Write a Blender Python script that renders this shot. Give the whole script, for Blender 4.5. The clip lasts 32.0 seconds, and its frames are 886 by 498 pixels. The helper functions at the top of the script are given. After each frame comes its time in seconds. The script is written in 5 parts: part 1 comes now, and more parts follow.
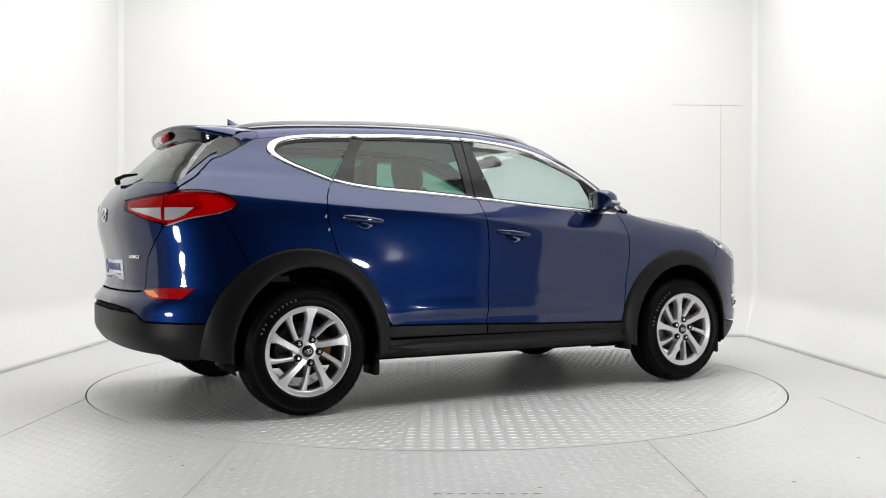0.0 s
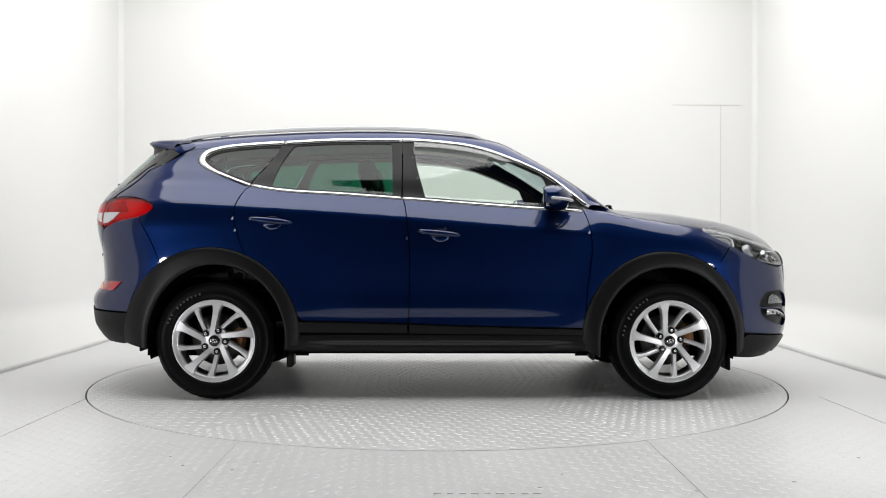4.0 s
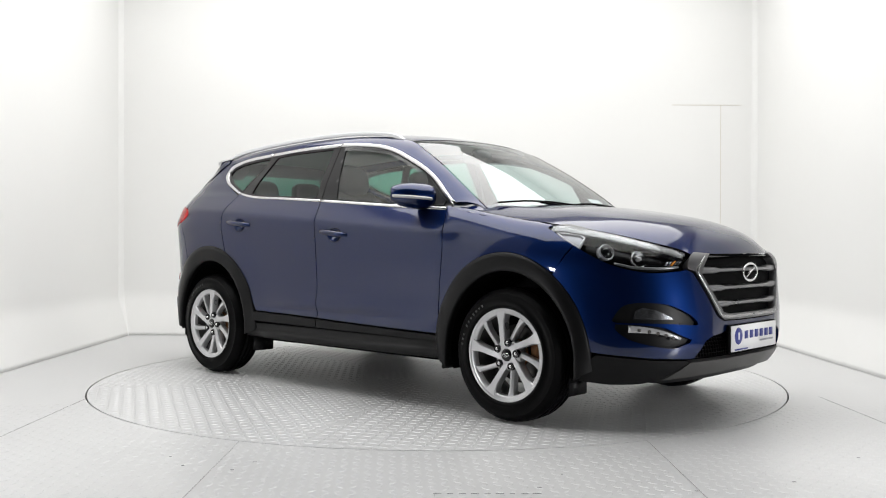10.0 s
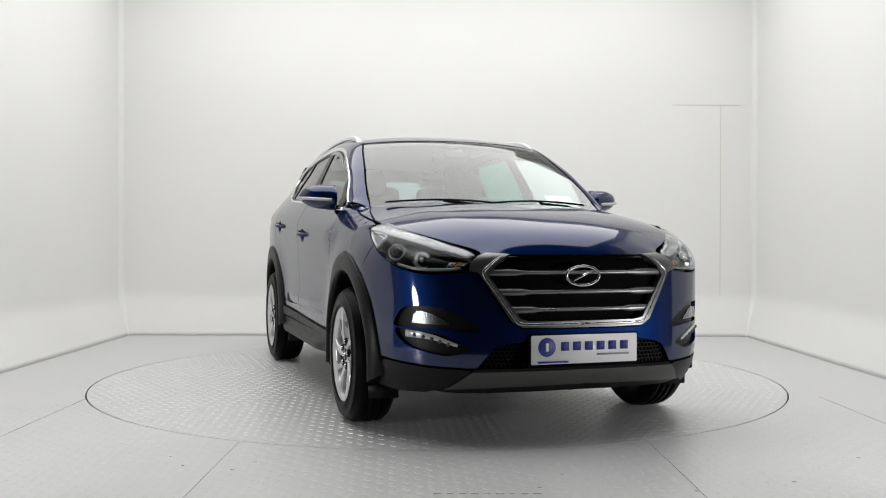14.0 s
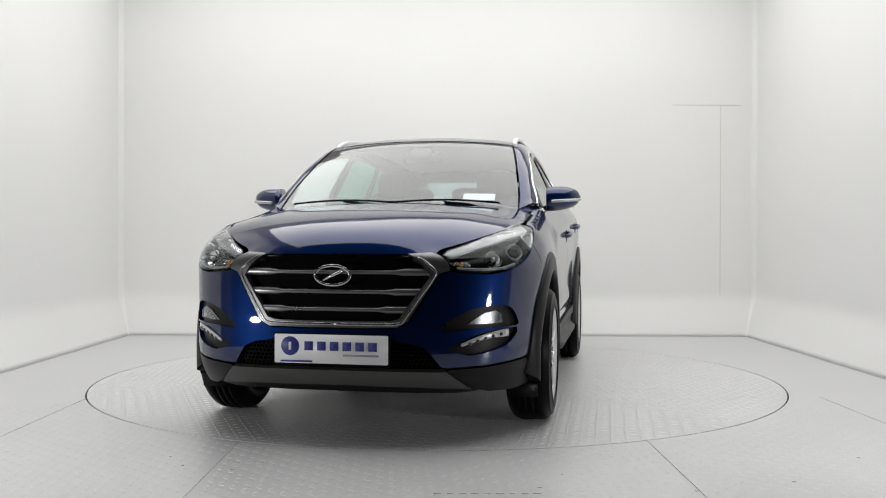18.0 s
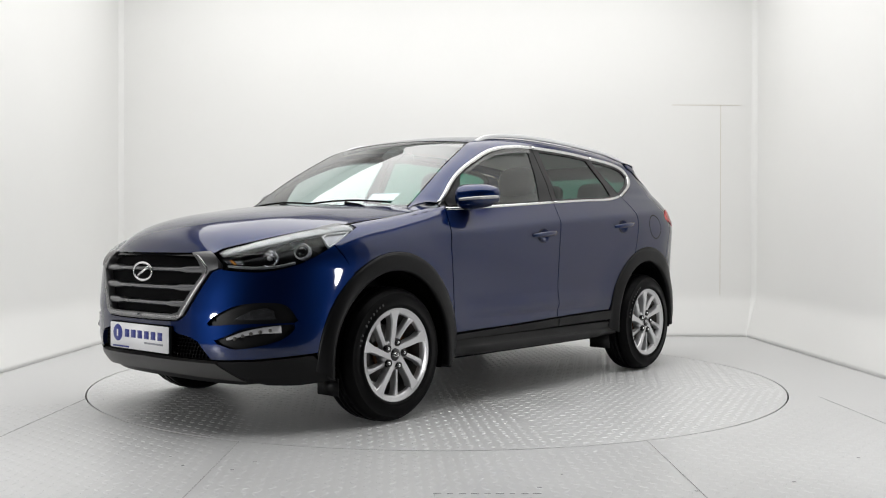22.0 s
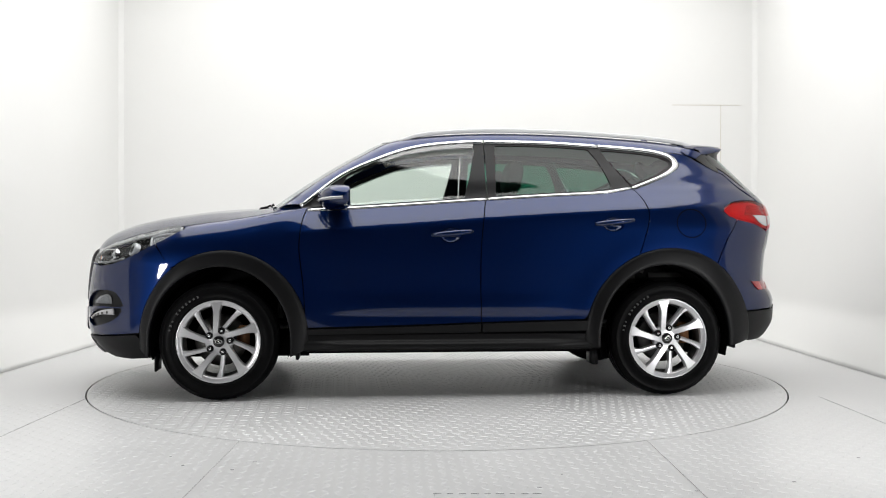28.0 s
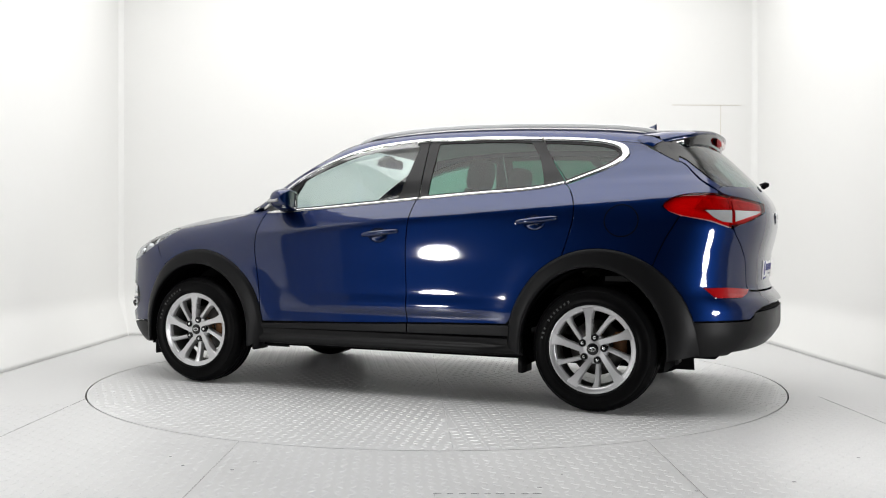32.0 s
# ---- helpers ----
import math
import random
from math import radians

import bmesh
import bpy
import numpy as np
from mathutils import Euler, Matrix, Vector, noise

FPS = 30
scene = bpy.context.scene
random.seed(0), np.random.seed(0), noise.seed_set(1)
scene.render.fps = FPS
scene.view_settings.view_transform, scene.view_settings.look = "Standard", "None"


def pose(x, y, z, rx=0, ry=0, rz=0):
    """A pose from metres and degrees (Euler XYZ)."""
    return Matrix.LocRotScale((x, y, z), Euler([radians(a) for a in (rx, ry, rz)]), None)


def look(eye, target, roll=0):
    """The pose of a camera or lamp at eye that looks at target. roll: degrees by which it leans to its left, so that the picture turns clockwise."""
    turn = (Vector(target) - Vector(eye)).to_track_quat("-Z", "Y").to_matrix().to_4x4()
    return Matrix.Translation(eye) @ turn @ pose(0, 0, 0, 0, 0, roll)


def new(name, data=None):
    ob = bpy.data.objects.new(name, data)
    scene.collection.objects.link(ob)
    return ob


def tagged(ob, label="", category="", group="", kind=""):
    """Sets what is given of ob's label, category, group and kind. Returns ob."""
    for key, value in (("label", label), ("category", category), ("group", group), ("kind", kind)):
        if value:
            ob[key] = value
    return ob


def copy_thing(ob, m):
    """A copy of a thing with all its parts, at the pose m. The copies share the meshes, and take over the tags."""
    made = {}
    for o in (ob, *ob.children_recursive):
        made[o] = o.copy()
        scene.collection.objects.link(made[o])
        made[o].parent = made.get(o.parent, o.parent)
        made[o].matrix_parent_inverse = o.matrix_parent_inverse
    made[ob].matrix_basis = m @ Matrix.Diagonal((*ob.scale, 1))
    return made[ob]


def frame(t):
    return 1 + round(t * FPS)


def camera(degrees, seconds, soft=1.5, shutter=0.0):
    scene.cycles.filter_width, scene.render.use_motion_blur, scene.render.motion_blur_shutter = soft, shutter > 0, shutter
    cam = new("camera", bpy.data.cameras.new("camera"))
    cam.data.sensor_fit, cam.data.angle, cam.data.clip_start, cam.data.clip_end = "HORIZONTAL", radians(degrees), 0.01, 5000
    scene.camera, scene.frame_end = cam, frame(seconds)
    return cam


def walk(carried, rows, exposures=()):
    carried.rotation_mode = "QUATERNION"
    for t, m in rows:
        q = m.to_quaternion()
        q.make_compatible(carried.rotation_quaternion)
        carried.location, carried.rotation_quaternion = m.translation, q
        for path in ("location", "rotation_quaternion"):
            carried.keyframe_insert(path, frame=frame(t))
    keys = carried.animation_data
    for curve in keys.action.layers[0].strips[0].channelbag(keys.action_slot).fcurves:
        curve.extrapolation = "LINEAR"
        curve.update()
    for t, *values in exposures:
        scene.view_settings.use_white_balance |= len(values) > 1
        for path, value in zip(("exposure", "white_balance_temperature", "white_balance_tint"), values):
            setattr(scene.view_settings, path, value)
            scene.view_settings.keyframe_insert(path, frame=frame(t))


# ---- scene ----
# camera: it stands still before the turntable
EYE = (0.0, -6.371, 0.927)
cam = camera(51.06, 32.0, soft=1.1)
VIEW = look(EYE, (0.03123, -0.371, 0.8823), 0.153)


def heading(t):
    """The heading of the car on the turntable, degrees from the room's x axis."""
    s = t / 16 - 1
    return 29.292 - 7.2976 * t + (s * s - 1) * (-0.7041 + 0.495 * s - 0.2302 * s * s)


walk(cam, [(0, VIEW), (32, VIEW)], [(0, 0.0), (9, 0.0), (12, -0.06), (13, -0.20), (14, -0.32), (18, -0.34), (21, -0.30), (23, -0.14), (25, -0.04), (28, 0.0), (32, 0.0)])

# world: only the studio's own lamps give light
world = bpy.data.worlds.new("studio_world")
world.use_nodes = True
world.node_tree.nodes["Background"].inputs[0].default_value = (0.8, 0.83, 0.9, 1)
world.node_tree.nodes["Background"].inputs[1].default_value = 0.02
scene.world = world


def area_lamp(name, eye, target, sx, sy, watts, colour=(1, 1, 1)):
    data = bpy.data.lights.new(name, "AREA")
    data.shape, data.size, data.size_y, data.energy, data.color = "RECTANGLE", sx, sy, watts, colour
    ob = new(name, data)
    ob.matrix_world = look(eye, target)
    return ob


area_lamp("ceiling_light_panel", (0, -0.25, 3.90), (0, -0.249, 0), 5.7, 5.2, 267, (1.0, 0.997, 0.985))
for side, y in ((-1, -3.45), (1, -3.40)):
    lamp = area_lamp("softbox_lamp", (2.84 * side, y, 0.56), (0, -0.6, 0.72), 0.38, 0.32, 27)
    lamp.data.shape = "ELLIPSE"


# materials
def mix_colour(nt, fac, a, b):
    n = nt.nodes.new("ShaderNodeMix")
    n.data_type = "RGBA"
    nt.links.new(fac, n.inputs[0])
    for k, c in ((6, a), (7, b)):
        if isinstance(c, tuple):
            n.inputs[k].default_value = (*c, 1)
        else:
            nt.links.new(c, n.inputs[k])
    return n.outputs[2]


def surface(name, base, rough=0.5, metal=0.0, vary=0.12, scale=3.0, fine=60.0, bump=0.05, depth=0.002, coat=0.0, coat_rough=0.03, spec=0.5, rvary=0.08, coat_ior=1.5, edge=None):
    """A surface with variation at two scales: broad stains and fine grain, both also in the gloss and the relief."""
    m = bpy.data.materials.new(name)
    m.use_nodes = True
    nt = m.node_tree
    b = nt.nodes["Principled BSDF"]
    co = nt.nodes.new("ShaderNodeTexCoord").outputs["Object"]
    big, small = nt.nodes.new("ShaderNodeTexNoise"), nt.nodes.new("ShaderNodeTexNoise")
    for n, s, d in ((big, scale, 4), (small, fine, 2)):
        n.inputs["Scale"].default_value, n.inputs["Detail"].default_value = s, d
        nt.links.new(co, n.inputs["Vector"])
    dark = tuple(c * (1 - vary) for c in base)
    light = tuple(min(1, c * (1 + vary)) for c in base)
    broad = mix_colour(nt, big.outputs[0], dark, light)
    fleck = nt.nodes.new("ShaderNodeMix")
    fleck.data_type, fleck.blend_type = "RGBA", "OVERLAY"
    fleck.inputs[0].default_value = vary * 0.6
    nt.links.new(broad, fleck.inputs[6])
    nt.links.new(small.outputs[0], fleck.inputs[7])
    nt.links.new(fleck.outputs[2], b.inputs["Base Color"])
    r = nt.nodes.new("ShaderNodeMapRange")
    r.inputs[3].default_value, r.inputs[4].default_value = max(0.02, rough - rvary), min(1, rough + rvary)
    nt.links.new(big.outputs[0], r.inputs[0])
    nt.links.new(r.outputs[0], b.inputs["Roughness"])
    b.inputs["Metallic"].default_value = metal
    b.inputs["Specular IOR Level"].default_value = spec
    b.inputs["Coat Weight"].default_value, b.inputs["Coat Roughness"].default_value = coat, coat_rough
    b.inputs["Coat IOR"].default_value = coat_ior
    if edge:
        b.inputs["Specular Tint"].default_value = (*edge, 1)
    if bump:
        bp = nt.nodes.new("ShaderNodeBump")
        bp.inputs["Strength"].default_value, bp.inputs["Distance"].default_value = bump, depth
        nt.links.new(small.outputs[0], bp.inputs["Height"])
        nt.links.new(bp.outputs[0], b.inputs["Normal"])
    return m


def glowing(name, colour, strength):
    m = bpy.data.materials.new(name)
    m.use_nodes = True
    b = m.node_tree.nodes["Principled BSDF"]
    b.inputs["Base Color"].default_value = (*colour, 1)
    b.inputs["Emission Color"].default_value, b.inputs["Emission Strength"].default_value = (*colour, 1), strength
    return m


def glass(name, colour, rough=0.0, clear_face=0.08, rise=5.0):
    """Thin tinted glass: part clear, part mirror by Fresnel at both of its faces."""
    m = bpy.data.materials.new(name)
    m.use_nodes = True
    nt = m.node_tree
    nt.nodes.clear()
    out = nt.nodes.new("ShaderNodeOutputMaterial")
    clear = nt.nodes.new("ShaderNodeBsdfTransparent")
    clear.inputs[0].default_value = (*colour, 1)
    gloss = nt.nodes.new("ShaderNodeBsdfGlossy")
    gloss.inputs["Roughness"].default_value = rough
    rim = nt.nodes.new("ShaderNodeLayerWeight")
    rim.inputs[0].default_value = 0.5
    power = nt.nodes.new("ShaderNodeMath")
    power.operation = "POWER"
    power.inputs[1].default_value = rise
    nt.links.new(rim.outputs["Facing"], power.inputs[0])
    fr = nt.nodes.new("ShaderNodeMapRange")
    fr.inputs[3].default_value = clear_face
    nt.links.new(power.outputs[0], fr.inputs[0])
    mix = nt.nodes.new("ShaderNodeMixShader")
    nt.links.new(fr.outputs[0], mix.inputs[0])
    nt.links.new(clear.outputs[0], mix.inputs[1])
    nt.links.new(gloss.outputs[0], mix.inputs[2])
    nt.links.new(mix.outputs[0], out.inputs[0])
    return m


WALL = surface("white_wall_paint", (0.80, 0.798, 0.785), 0.42, vary=0.03, scale=0.8, fine=25, bump=0.03)
DARKGREY = surface("unseen_dark_surround", (0.018, 0.018, 0.020), 0.85, vary=0.1)
PLATE = surface("grey_painted_tread_plate", (0.585, 0.585, 0.587), 0.38, metal=0.15, vary=0.07, scale=1.6, fine=35, bump=0.04)
LUG = surface("worn_tread_plate_lugs", (0.64, 0.64, 0.644), 0.34, metal=0.30, vary=0.10, scale=1.6, fine=35, bump=0.0)
GAP = surface("dark_joint", (0.06, 0.06, 0.06), 0.8)
BLUE = surface("deep_blue_metallic_paint", (0.0016, 0.0118, 0.066), 0.45, metal=0.95, vary=0.06, scale=1.2, fine=900, bump=0.0, coat=1.0, coat_rough=0.05, rvary=0.03, coat_ior=1.57, edge=(0.30, 0.32, 0.35))
BLACKPLASTIC = surface("grained_black_plastic", (0.0050, 0.0050, 0.0055), 0.42, vary=0.15, scale=5, fine=420, bump=0.12, depth=0.0006, spec=0.18)
RUBBER = surface("black_tyre_rubber", (0.0026, 0.0026, 0.0029), 0.40, vary=0.2, scale=14, fine=300, bump=0.08, depth=0.0006, spec=0.06)
ALLOY = surface("silver_alloy_paint", (0.58, 0.58, 0.59), 0.30, metal=0.6, vary=0.05, scale=9, fine=700, bump=0.0, coat=0.35, coat_rough=0.10)


# mesh helpers
def part(name, bm, material, parent, label="", smooth=True):
    me = bpy.data.meshes.new(name)
    bm.to_mesh(me)
    bm.free()
    if smooth:
        me.shade_smooth()
    for m in (material if isinstance(material, (list, tuple)) else [material]):
        me.materials.append(m)
    ob = new(name, me)
    if parent:
        ob.parent = parent
    if label:
        ob["label"] = label
    return ob


def box(sx, sy, sz, at=(0, 0, 0), bevel=0.0, bm=None, turn=None):
    out = bm or bmesh.new()
    b = bmesh.new()
    bmesh.ops.create_cube(b, size=1)
    bmesh.ops.scale(b, vec=(sx, sy, sz), verts=b.verts)
    if bevel:
        bmesh.ops.bevel(b, geom=b.edges[:], offset=bevel, segments=2, affect="EDGES")
    if turn is not None:
        bmesh.ops.transform(b, matrix=turn, verts=b.verts)
    bmesh.ops.translate(b, vec=at, verts=b.verts)
    return merge(out, b)


def merge(out, b):
    me = bpy.data.meshes.new("tmp")
    b.to_mesh(me)
    b.free()
    out.from_mesh(me)
    bpy.data.meshes.remove(me)
    return out


def from_faces(verts, faces):
    bm = bmesh.new()
    vs = [bm.verts.new(v) for v in verts]
    for f in faces:
        try:
            bm.faces.new([vs[i] for i in f])
        except ValueError:
            pass
    return bm


def loft(rows, close=False, caps=False):
    n = len(rows[0])
    verts = [tuple(p) for r in rows for p in r]
    faces = []
    for i in range(len(rows) - 1):
        for j in range(n if close else n - 1):
            faces.append((i * n + j, i * n + (j + 1) % n, (i + 1) * n + (j + 1) % n, (i + 1) * n + j))
    if caps:
        faces.append(tuple(range(n))[::-1])
        faces.append(tuple((len(rows) - 1) * n + j for j in range(n)))
    bm = from_faces(verts, faces)
    bmesh.ops.recalc_face_normals(bm, faces=bm.faces)
    return bm


# the studio: floor, coved walls, ceiling
HX, BY, FY, TOP = 3.05, 2.78, -1.90, 3.95
SET, COVE_Z = 0.13, 0.375


def cove_set(z):
    """How far the wall stands back at the height z: a straight slope that bends upright over its last hand's width."""
    u, b = z / COVE_Z, 0.16
    v = 1 + b - u
    return SET * (u if u < 1 - b else 1 - v * v / (4 * b) if u < 1 + b else 1.0)
R_TABLE = 2.255


def ring_floor():
    """The floor round the turntable's round pit, as one sheet with a hole."""
    n = 128
    bm = bmesh.new()
    inner, outer = [], []
    for i in range(n):
        a = 2 * math.pi * i / n
        c, s = math.cos(a), math.sin(a)
        inner.append(bm.verts.new(((R_TABLE + 0.008) * c, (R_TABLE + 0.008) * s, 0)))
        k = min((HX + 0.2) / max(1e-6, abs(c)), ((BY + 0.2) if s > 0 else 8.0) / max(1e-6, abs(s)))
        outer.append(bm.verts.new((k * c, k * s, 0)))
    low = [bm.verts.new((v.co.x, v.co.y, -0.06)) for v in inner]
    for i in range(n):
        j = (i + 1) % n
        bm.faces.new((inner[i], outer[i], outer[j], inner[j]))
        bm.faces.new((inner[j], low[j], low[i], inner[i]))
    for sx in (-1, 1):
        bm.faces.new([bm.verts.new(p) for p in ((0, 0, -0.06), (0.01, 0, -0.06), (0, 0.01, -0.06))])
    return bm


floor = tagged(part("floor", ring_floor(), PLATE, None, "light grey painted steel tread-plate studio floor", smooth=False), category="floor", kind="structure")


def wall_sheet(p, q, inward):
    """A wall from p to q along the floor line: a sloped cove at its foot, then the upright sheet, with thickness behind."""
    (x0, y0), (x1, y1) = p, q
    nx, ny = inward
    prof = [(-cove_set(1.18 * COVE_Z * i / 12), 1.18 * COVE_Z * i / 12) for i in range(13)]
    prof += [(-SET, TOP), (-SET - 0.12, TOP), (-SET - 0.12, 0.0)]
    n = 12
    verts = [(x0 + (x1 - x0) * i / n + nx * d, y0 + (y1 - y0) * i / n + ny * d, z) for i in range(n + 1) for d, z in prof]
    k = len(prof)
    faces = [(i * k + j, (i + 1) * k + j, (i + 1) * k + (j + 1) % k, i * k + (j + 1) % k) for i in range(n) for j in range(k)]
    bm = from_faces(verts, faces)
    bm.faces.ensure_lookup_table()
    for i, f in enumerate(bm.faces):
        f.smooth = i % k < 12
    return bm


E2 = 0.13
for nm, p, q, nrm in (("wall_back", (-HX - E2, BY), (HX + E2, BY), (0, -1)), ("wall_left", (-HX, FY), (-HX, BY + E2), (1, 0)), ("wall_right", (HX, BY + E2), (HX, FY), (-1, 0))):
    tagged(part(nm, wall_sheet(p, q, nrm), WALL, None, "plain off-white studio wall with a sloped cove at its foot", smooth=False), category="wall", kind="structure")
# unseen dark walls, added to keep the paint's reflections of the camera's end dark
for nm, b in (("wall_front", box(6.9, 0.12, TOP, (0, -8.1, TOP / 2))), ("wall_camera_side_left", box(0.12, 5.52, TOP, (-3.3, -5.28, TOP / 2))), ("wall_camera_side_right", box(0.12, 5.52, TOP, (3.3, -5.28, TOP / 2)))):
    tagged(part(nm, b, DARKGREY, None, "unseen dark wall added at the camera's end for the paint to mirror", smooth=False), category="wall", kind="structure")
# unseen grey folds, added so the walls' end fades softly in the paint's reflections
GREYFADE = surface("added_grey_fade_cloth", (0.20, 0.20, 0.205), 0.9, vary=0.2, scale=6)
for sx in (-1, 1):
    folds = loft([[(sx * (3.20 + 0.05 * math.sin(k * 1.3)), -1.90 - 0.62 * k / 24, z) for k in range(25)] for z in (0.0, TOP)] + [[(sx * (3.30 + 0.05 * math.sin(k * 1.3)), -1.90 - 0.62 * k / 24, z) for k in range(25)] for z in (TOP, 0.0)], caps=False)
    tagged(part("curtain", folds, GREYFADE, None, "unseen grey cloth added to soften the walls' end in the paint's reflections"), category="curtain", group="curtains at the ends of the walls")
tagged(part("ceiling", box(6.9, 6.2, 0.1, (0, 0.10, TOP + 0.05)), WALL, None, "white painted studio ceiling", smooth=False), category="ceiling", kind="structure")
# the dark half of the ceiling is likewise unseen and added for the reflections
tagged(part("ceiling_camera_end", box(6.9, 5.1, 0.1, (0, -5.57, TOP + 0.05)), DARKGREY, None, "unseen dark ceiling added at the camera's end for the paint to mirror", smooth=False), category="ceiling", kind="structure")
for sx in (-1, 1):
    # an upright chamfered strip in the corner, which narrows down the slope
    rows = []
    for z in [1.18 * COVE_Z * i / 12 for i in range(13)] + [COVE_Z + 0.5, TOP]:
        out = cove_set(z)
        k = 0.12 + 0.88 * min(1.0, z / COVE_Z)
        x, y = HX + out, BY + out
        rows.append([(sx * (x - k * 0.05 * (1 - q / 8) ** 1.6 + (0.006 if q == 8 else 0.0)), y - k * 0.06 * (q / 8) ** 1.6 + (0.006 if q == 0 else 0.0), z) for q in range(9)] + [(sx * (x + 0.03), y + 0.03, z)])
    m = 10
    strip = from_faces([p for row in rows for p in row], [(i * m + j, i * m + (j + 1) % m, (i + 1) * m + (j + 1) % m, (i + 1) * m + j) for i in range(len(rows) - 1) for j in range(m)])
    strip.faces.ensure_lookup_table()
    for i, f in enumerate(strip.faces):
        f.smooth = i % m < 8
    tagged(part("trim_corner", strip, WALL, None, "white rounded strip in the corner of the studio", smooth=False), category="trim", kind="structure")
# an added dark sheet below the view, so the bumper mirrors no bright floor
tagged(part("dark_reflection_sheet", box(6.5, 4.5, 0.006, (0, -5.80, 0.004)), DARKGREY, None, "unseen dark sheet added on the floor to darken the car's reflections", smooth=False), category="floor", kind="structure")
# the joint of a flush service door in the back wall
joint = box(0.004, 0.004, 1.90, (2.825, BY + SET - 0.001, 1.352))
box(0.50, 0.004, 0.005, (2.58, BY + SET - 0.001, 2.305), 0, joint)
box(0.20, 0.004, 0.004, (2.93, BY + SET - 0.001, 2.305), 0, joint)
tagged(part("door_1", joint, surface("grey_door_joint", (0.62, 0.58, 0.50), 0.8), None, "fine grey joint of a flush wall door", smooth=False), category="door", kind="structure")

# the turntable
turntable = tagged(new("turntable"), "round grey tread-plate turntable set flush in the floor", "turntable")


def disc(r, z0, z1, n=128):
    bm = bmesh.new()
    bmesh.ops.create_cone(bm, cap_ends=True, segments=n, radius1=r, radius2=r, depth=z1 - z0)
    bmesh.ops.translate(bm, vec=(0, 0, (z0 + z1) / 2), verts=bm.verts)
    return bm


part("pit_floor", disc(R_TABLE - 0.01, -0.05, -0.012), GAP, turntable, "dark base of the turntable", smooth=False)


def lugs(keep, x0, x1, y0, y1, turn, pitch=0.050, high=0.0019, material=None):
    """Raised tread lugs, alternating by row and column, where keep(x, y) holds; one mesh."""
    c, s = math.cos(turn), math.sin(turn)
    n = int(max(x1 - x0, y1 - y0) * 0.75 / pitch) + 2
    mx, my = (x0 + x1) / 2, (y0 + y1) / 2
    I, J = np.meshgrid(np.arange(-n, n + 1), np.arange(-n, n + 1), indexing="ij")
    I, J = I.ravel(), J.ravel()
    X, Y = mx + (I * c - J * s) * pitch, my + (I * s + J * c) * pitch
    ok = keep(X, Y) & (X > x0) & (X < x1) & (Y > y0) & (Y < y1)
    X, Y, flip = X[ok], Y[ok], ((I + J) % 2)[ok]
    a = turn + np.where(flip == 0, math.pi / 4, -math.pi / 4)
    ca, sa = np.cos(a), np.sin(a)
    shape = [(-0.0215, 0, 0), (0, -0.0085, 0), (0.0215, 0, 0), (0, 0.0085, 0), (-0.0155, 0, high), (0, -0.0052, high), (0.0155, 0, high), (0, 0.0052, high)]
    V = np.stack([np.stack([X + u * ca - v * sa, Y + u * sa + v * ca, np.full_like(X, h)], 1) for u, v, h in shape], 1).reshape(-1, 3)
    quads = np.array([(0, 1, 5, 4), (1, 2, 6, 5), (2, 3, 7, 6), (3, 0, 4, 7), (4, 5, 6, 7)])
    F = (quads[None] + 8 * np.arange(len(X))[:, None, None]).reshape(-1, 4)
    me = bpy.data.meshes.new("tread_lugs")
    me.from_pydata(V.tolist(), [], F.tolist())
    me.materials.append(material or LUG)
    return me


for k in range(6):
    a0, a1 = radians(56 + 60 * k), radians(116 + 60 * k)
    gap = 0.0007
    pts = []
    for q in range(25):
        a = a0 + (a1 - a0) * q / 24
        pts.append((R_TABLE * math.cos(a), R_TABLE * math.sin(a)))
    mid = (a0 + a1) / 2
    sx, sy = math.cos(mid) * gap * 2, math.sin(mid) * gap * 2
    ring_pts = [(sx, sy)] + [(x * (1 - 0.0008) + (sx if i in (0, 24) else 0), y * (1 - 0.0008) + (sy if i in (0, 24) else 0)) for i, (x, y) in enumerate(pts)]
    n = len(ring_pts)
    plate = part("deck_plate", from_faces([(x, y, 0.0) for x, y in ring_pts] + [(x, y, -0.012) for x, y in ring_pts], [tuple(range(n))] + [(i, n + i, n + (i + 1) % n, (i + 1) % n) for i in range(n)]), PLATE, turntable, "grey tread-plate wedge of the turntable deck", smooth=False)
    nx0, ny0, nx1, ny1 = -math.sin(a0), math.cos(a0), math.sin(a1), -math.cos(a1)

    def keep(X, Y, nx0=nx0, ny0=ny0, nx1=nx1, ny1=ny1):
        return (np.hypot(X, Y) < R_TABLE - 0.02) & (X * nx0 + Y * ny0 > 0.010) & (X * nx1 + Y * ny1 > 0.010)
    tread = new("deck_tread", lugs(keep, -R_TABLE, R_TABLE, -R_TABLE, R_TABLE, radians(86 + 60 * k + 20)))
    tread.parent = plate
    tagged(tread, "raised lugs of the tread plate", kind="stuff")


def on_floor(X, Y):
    near = np.abs(X - 0.98) > 0.02
    return (np.hypot(X, Y) > R_TABLE + 0.02) & near & (np.abs(X + 0.93) > 0.02)


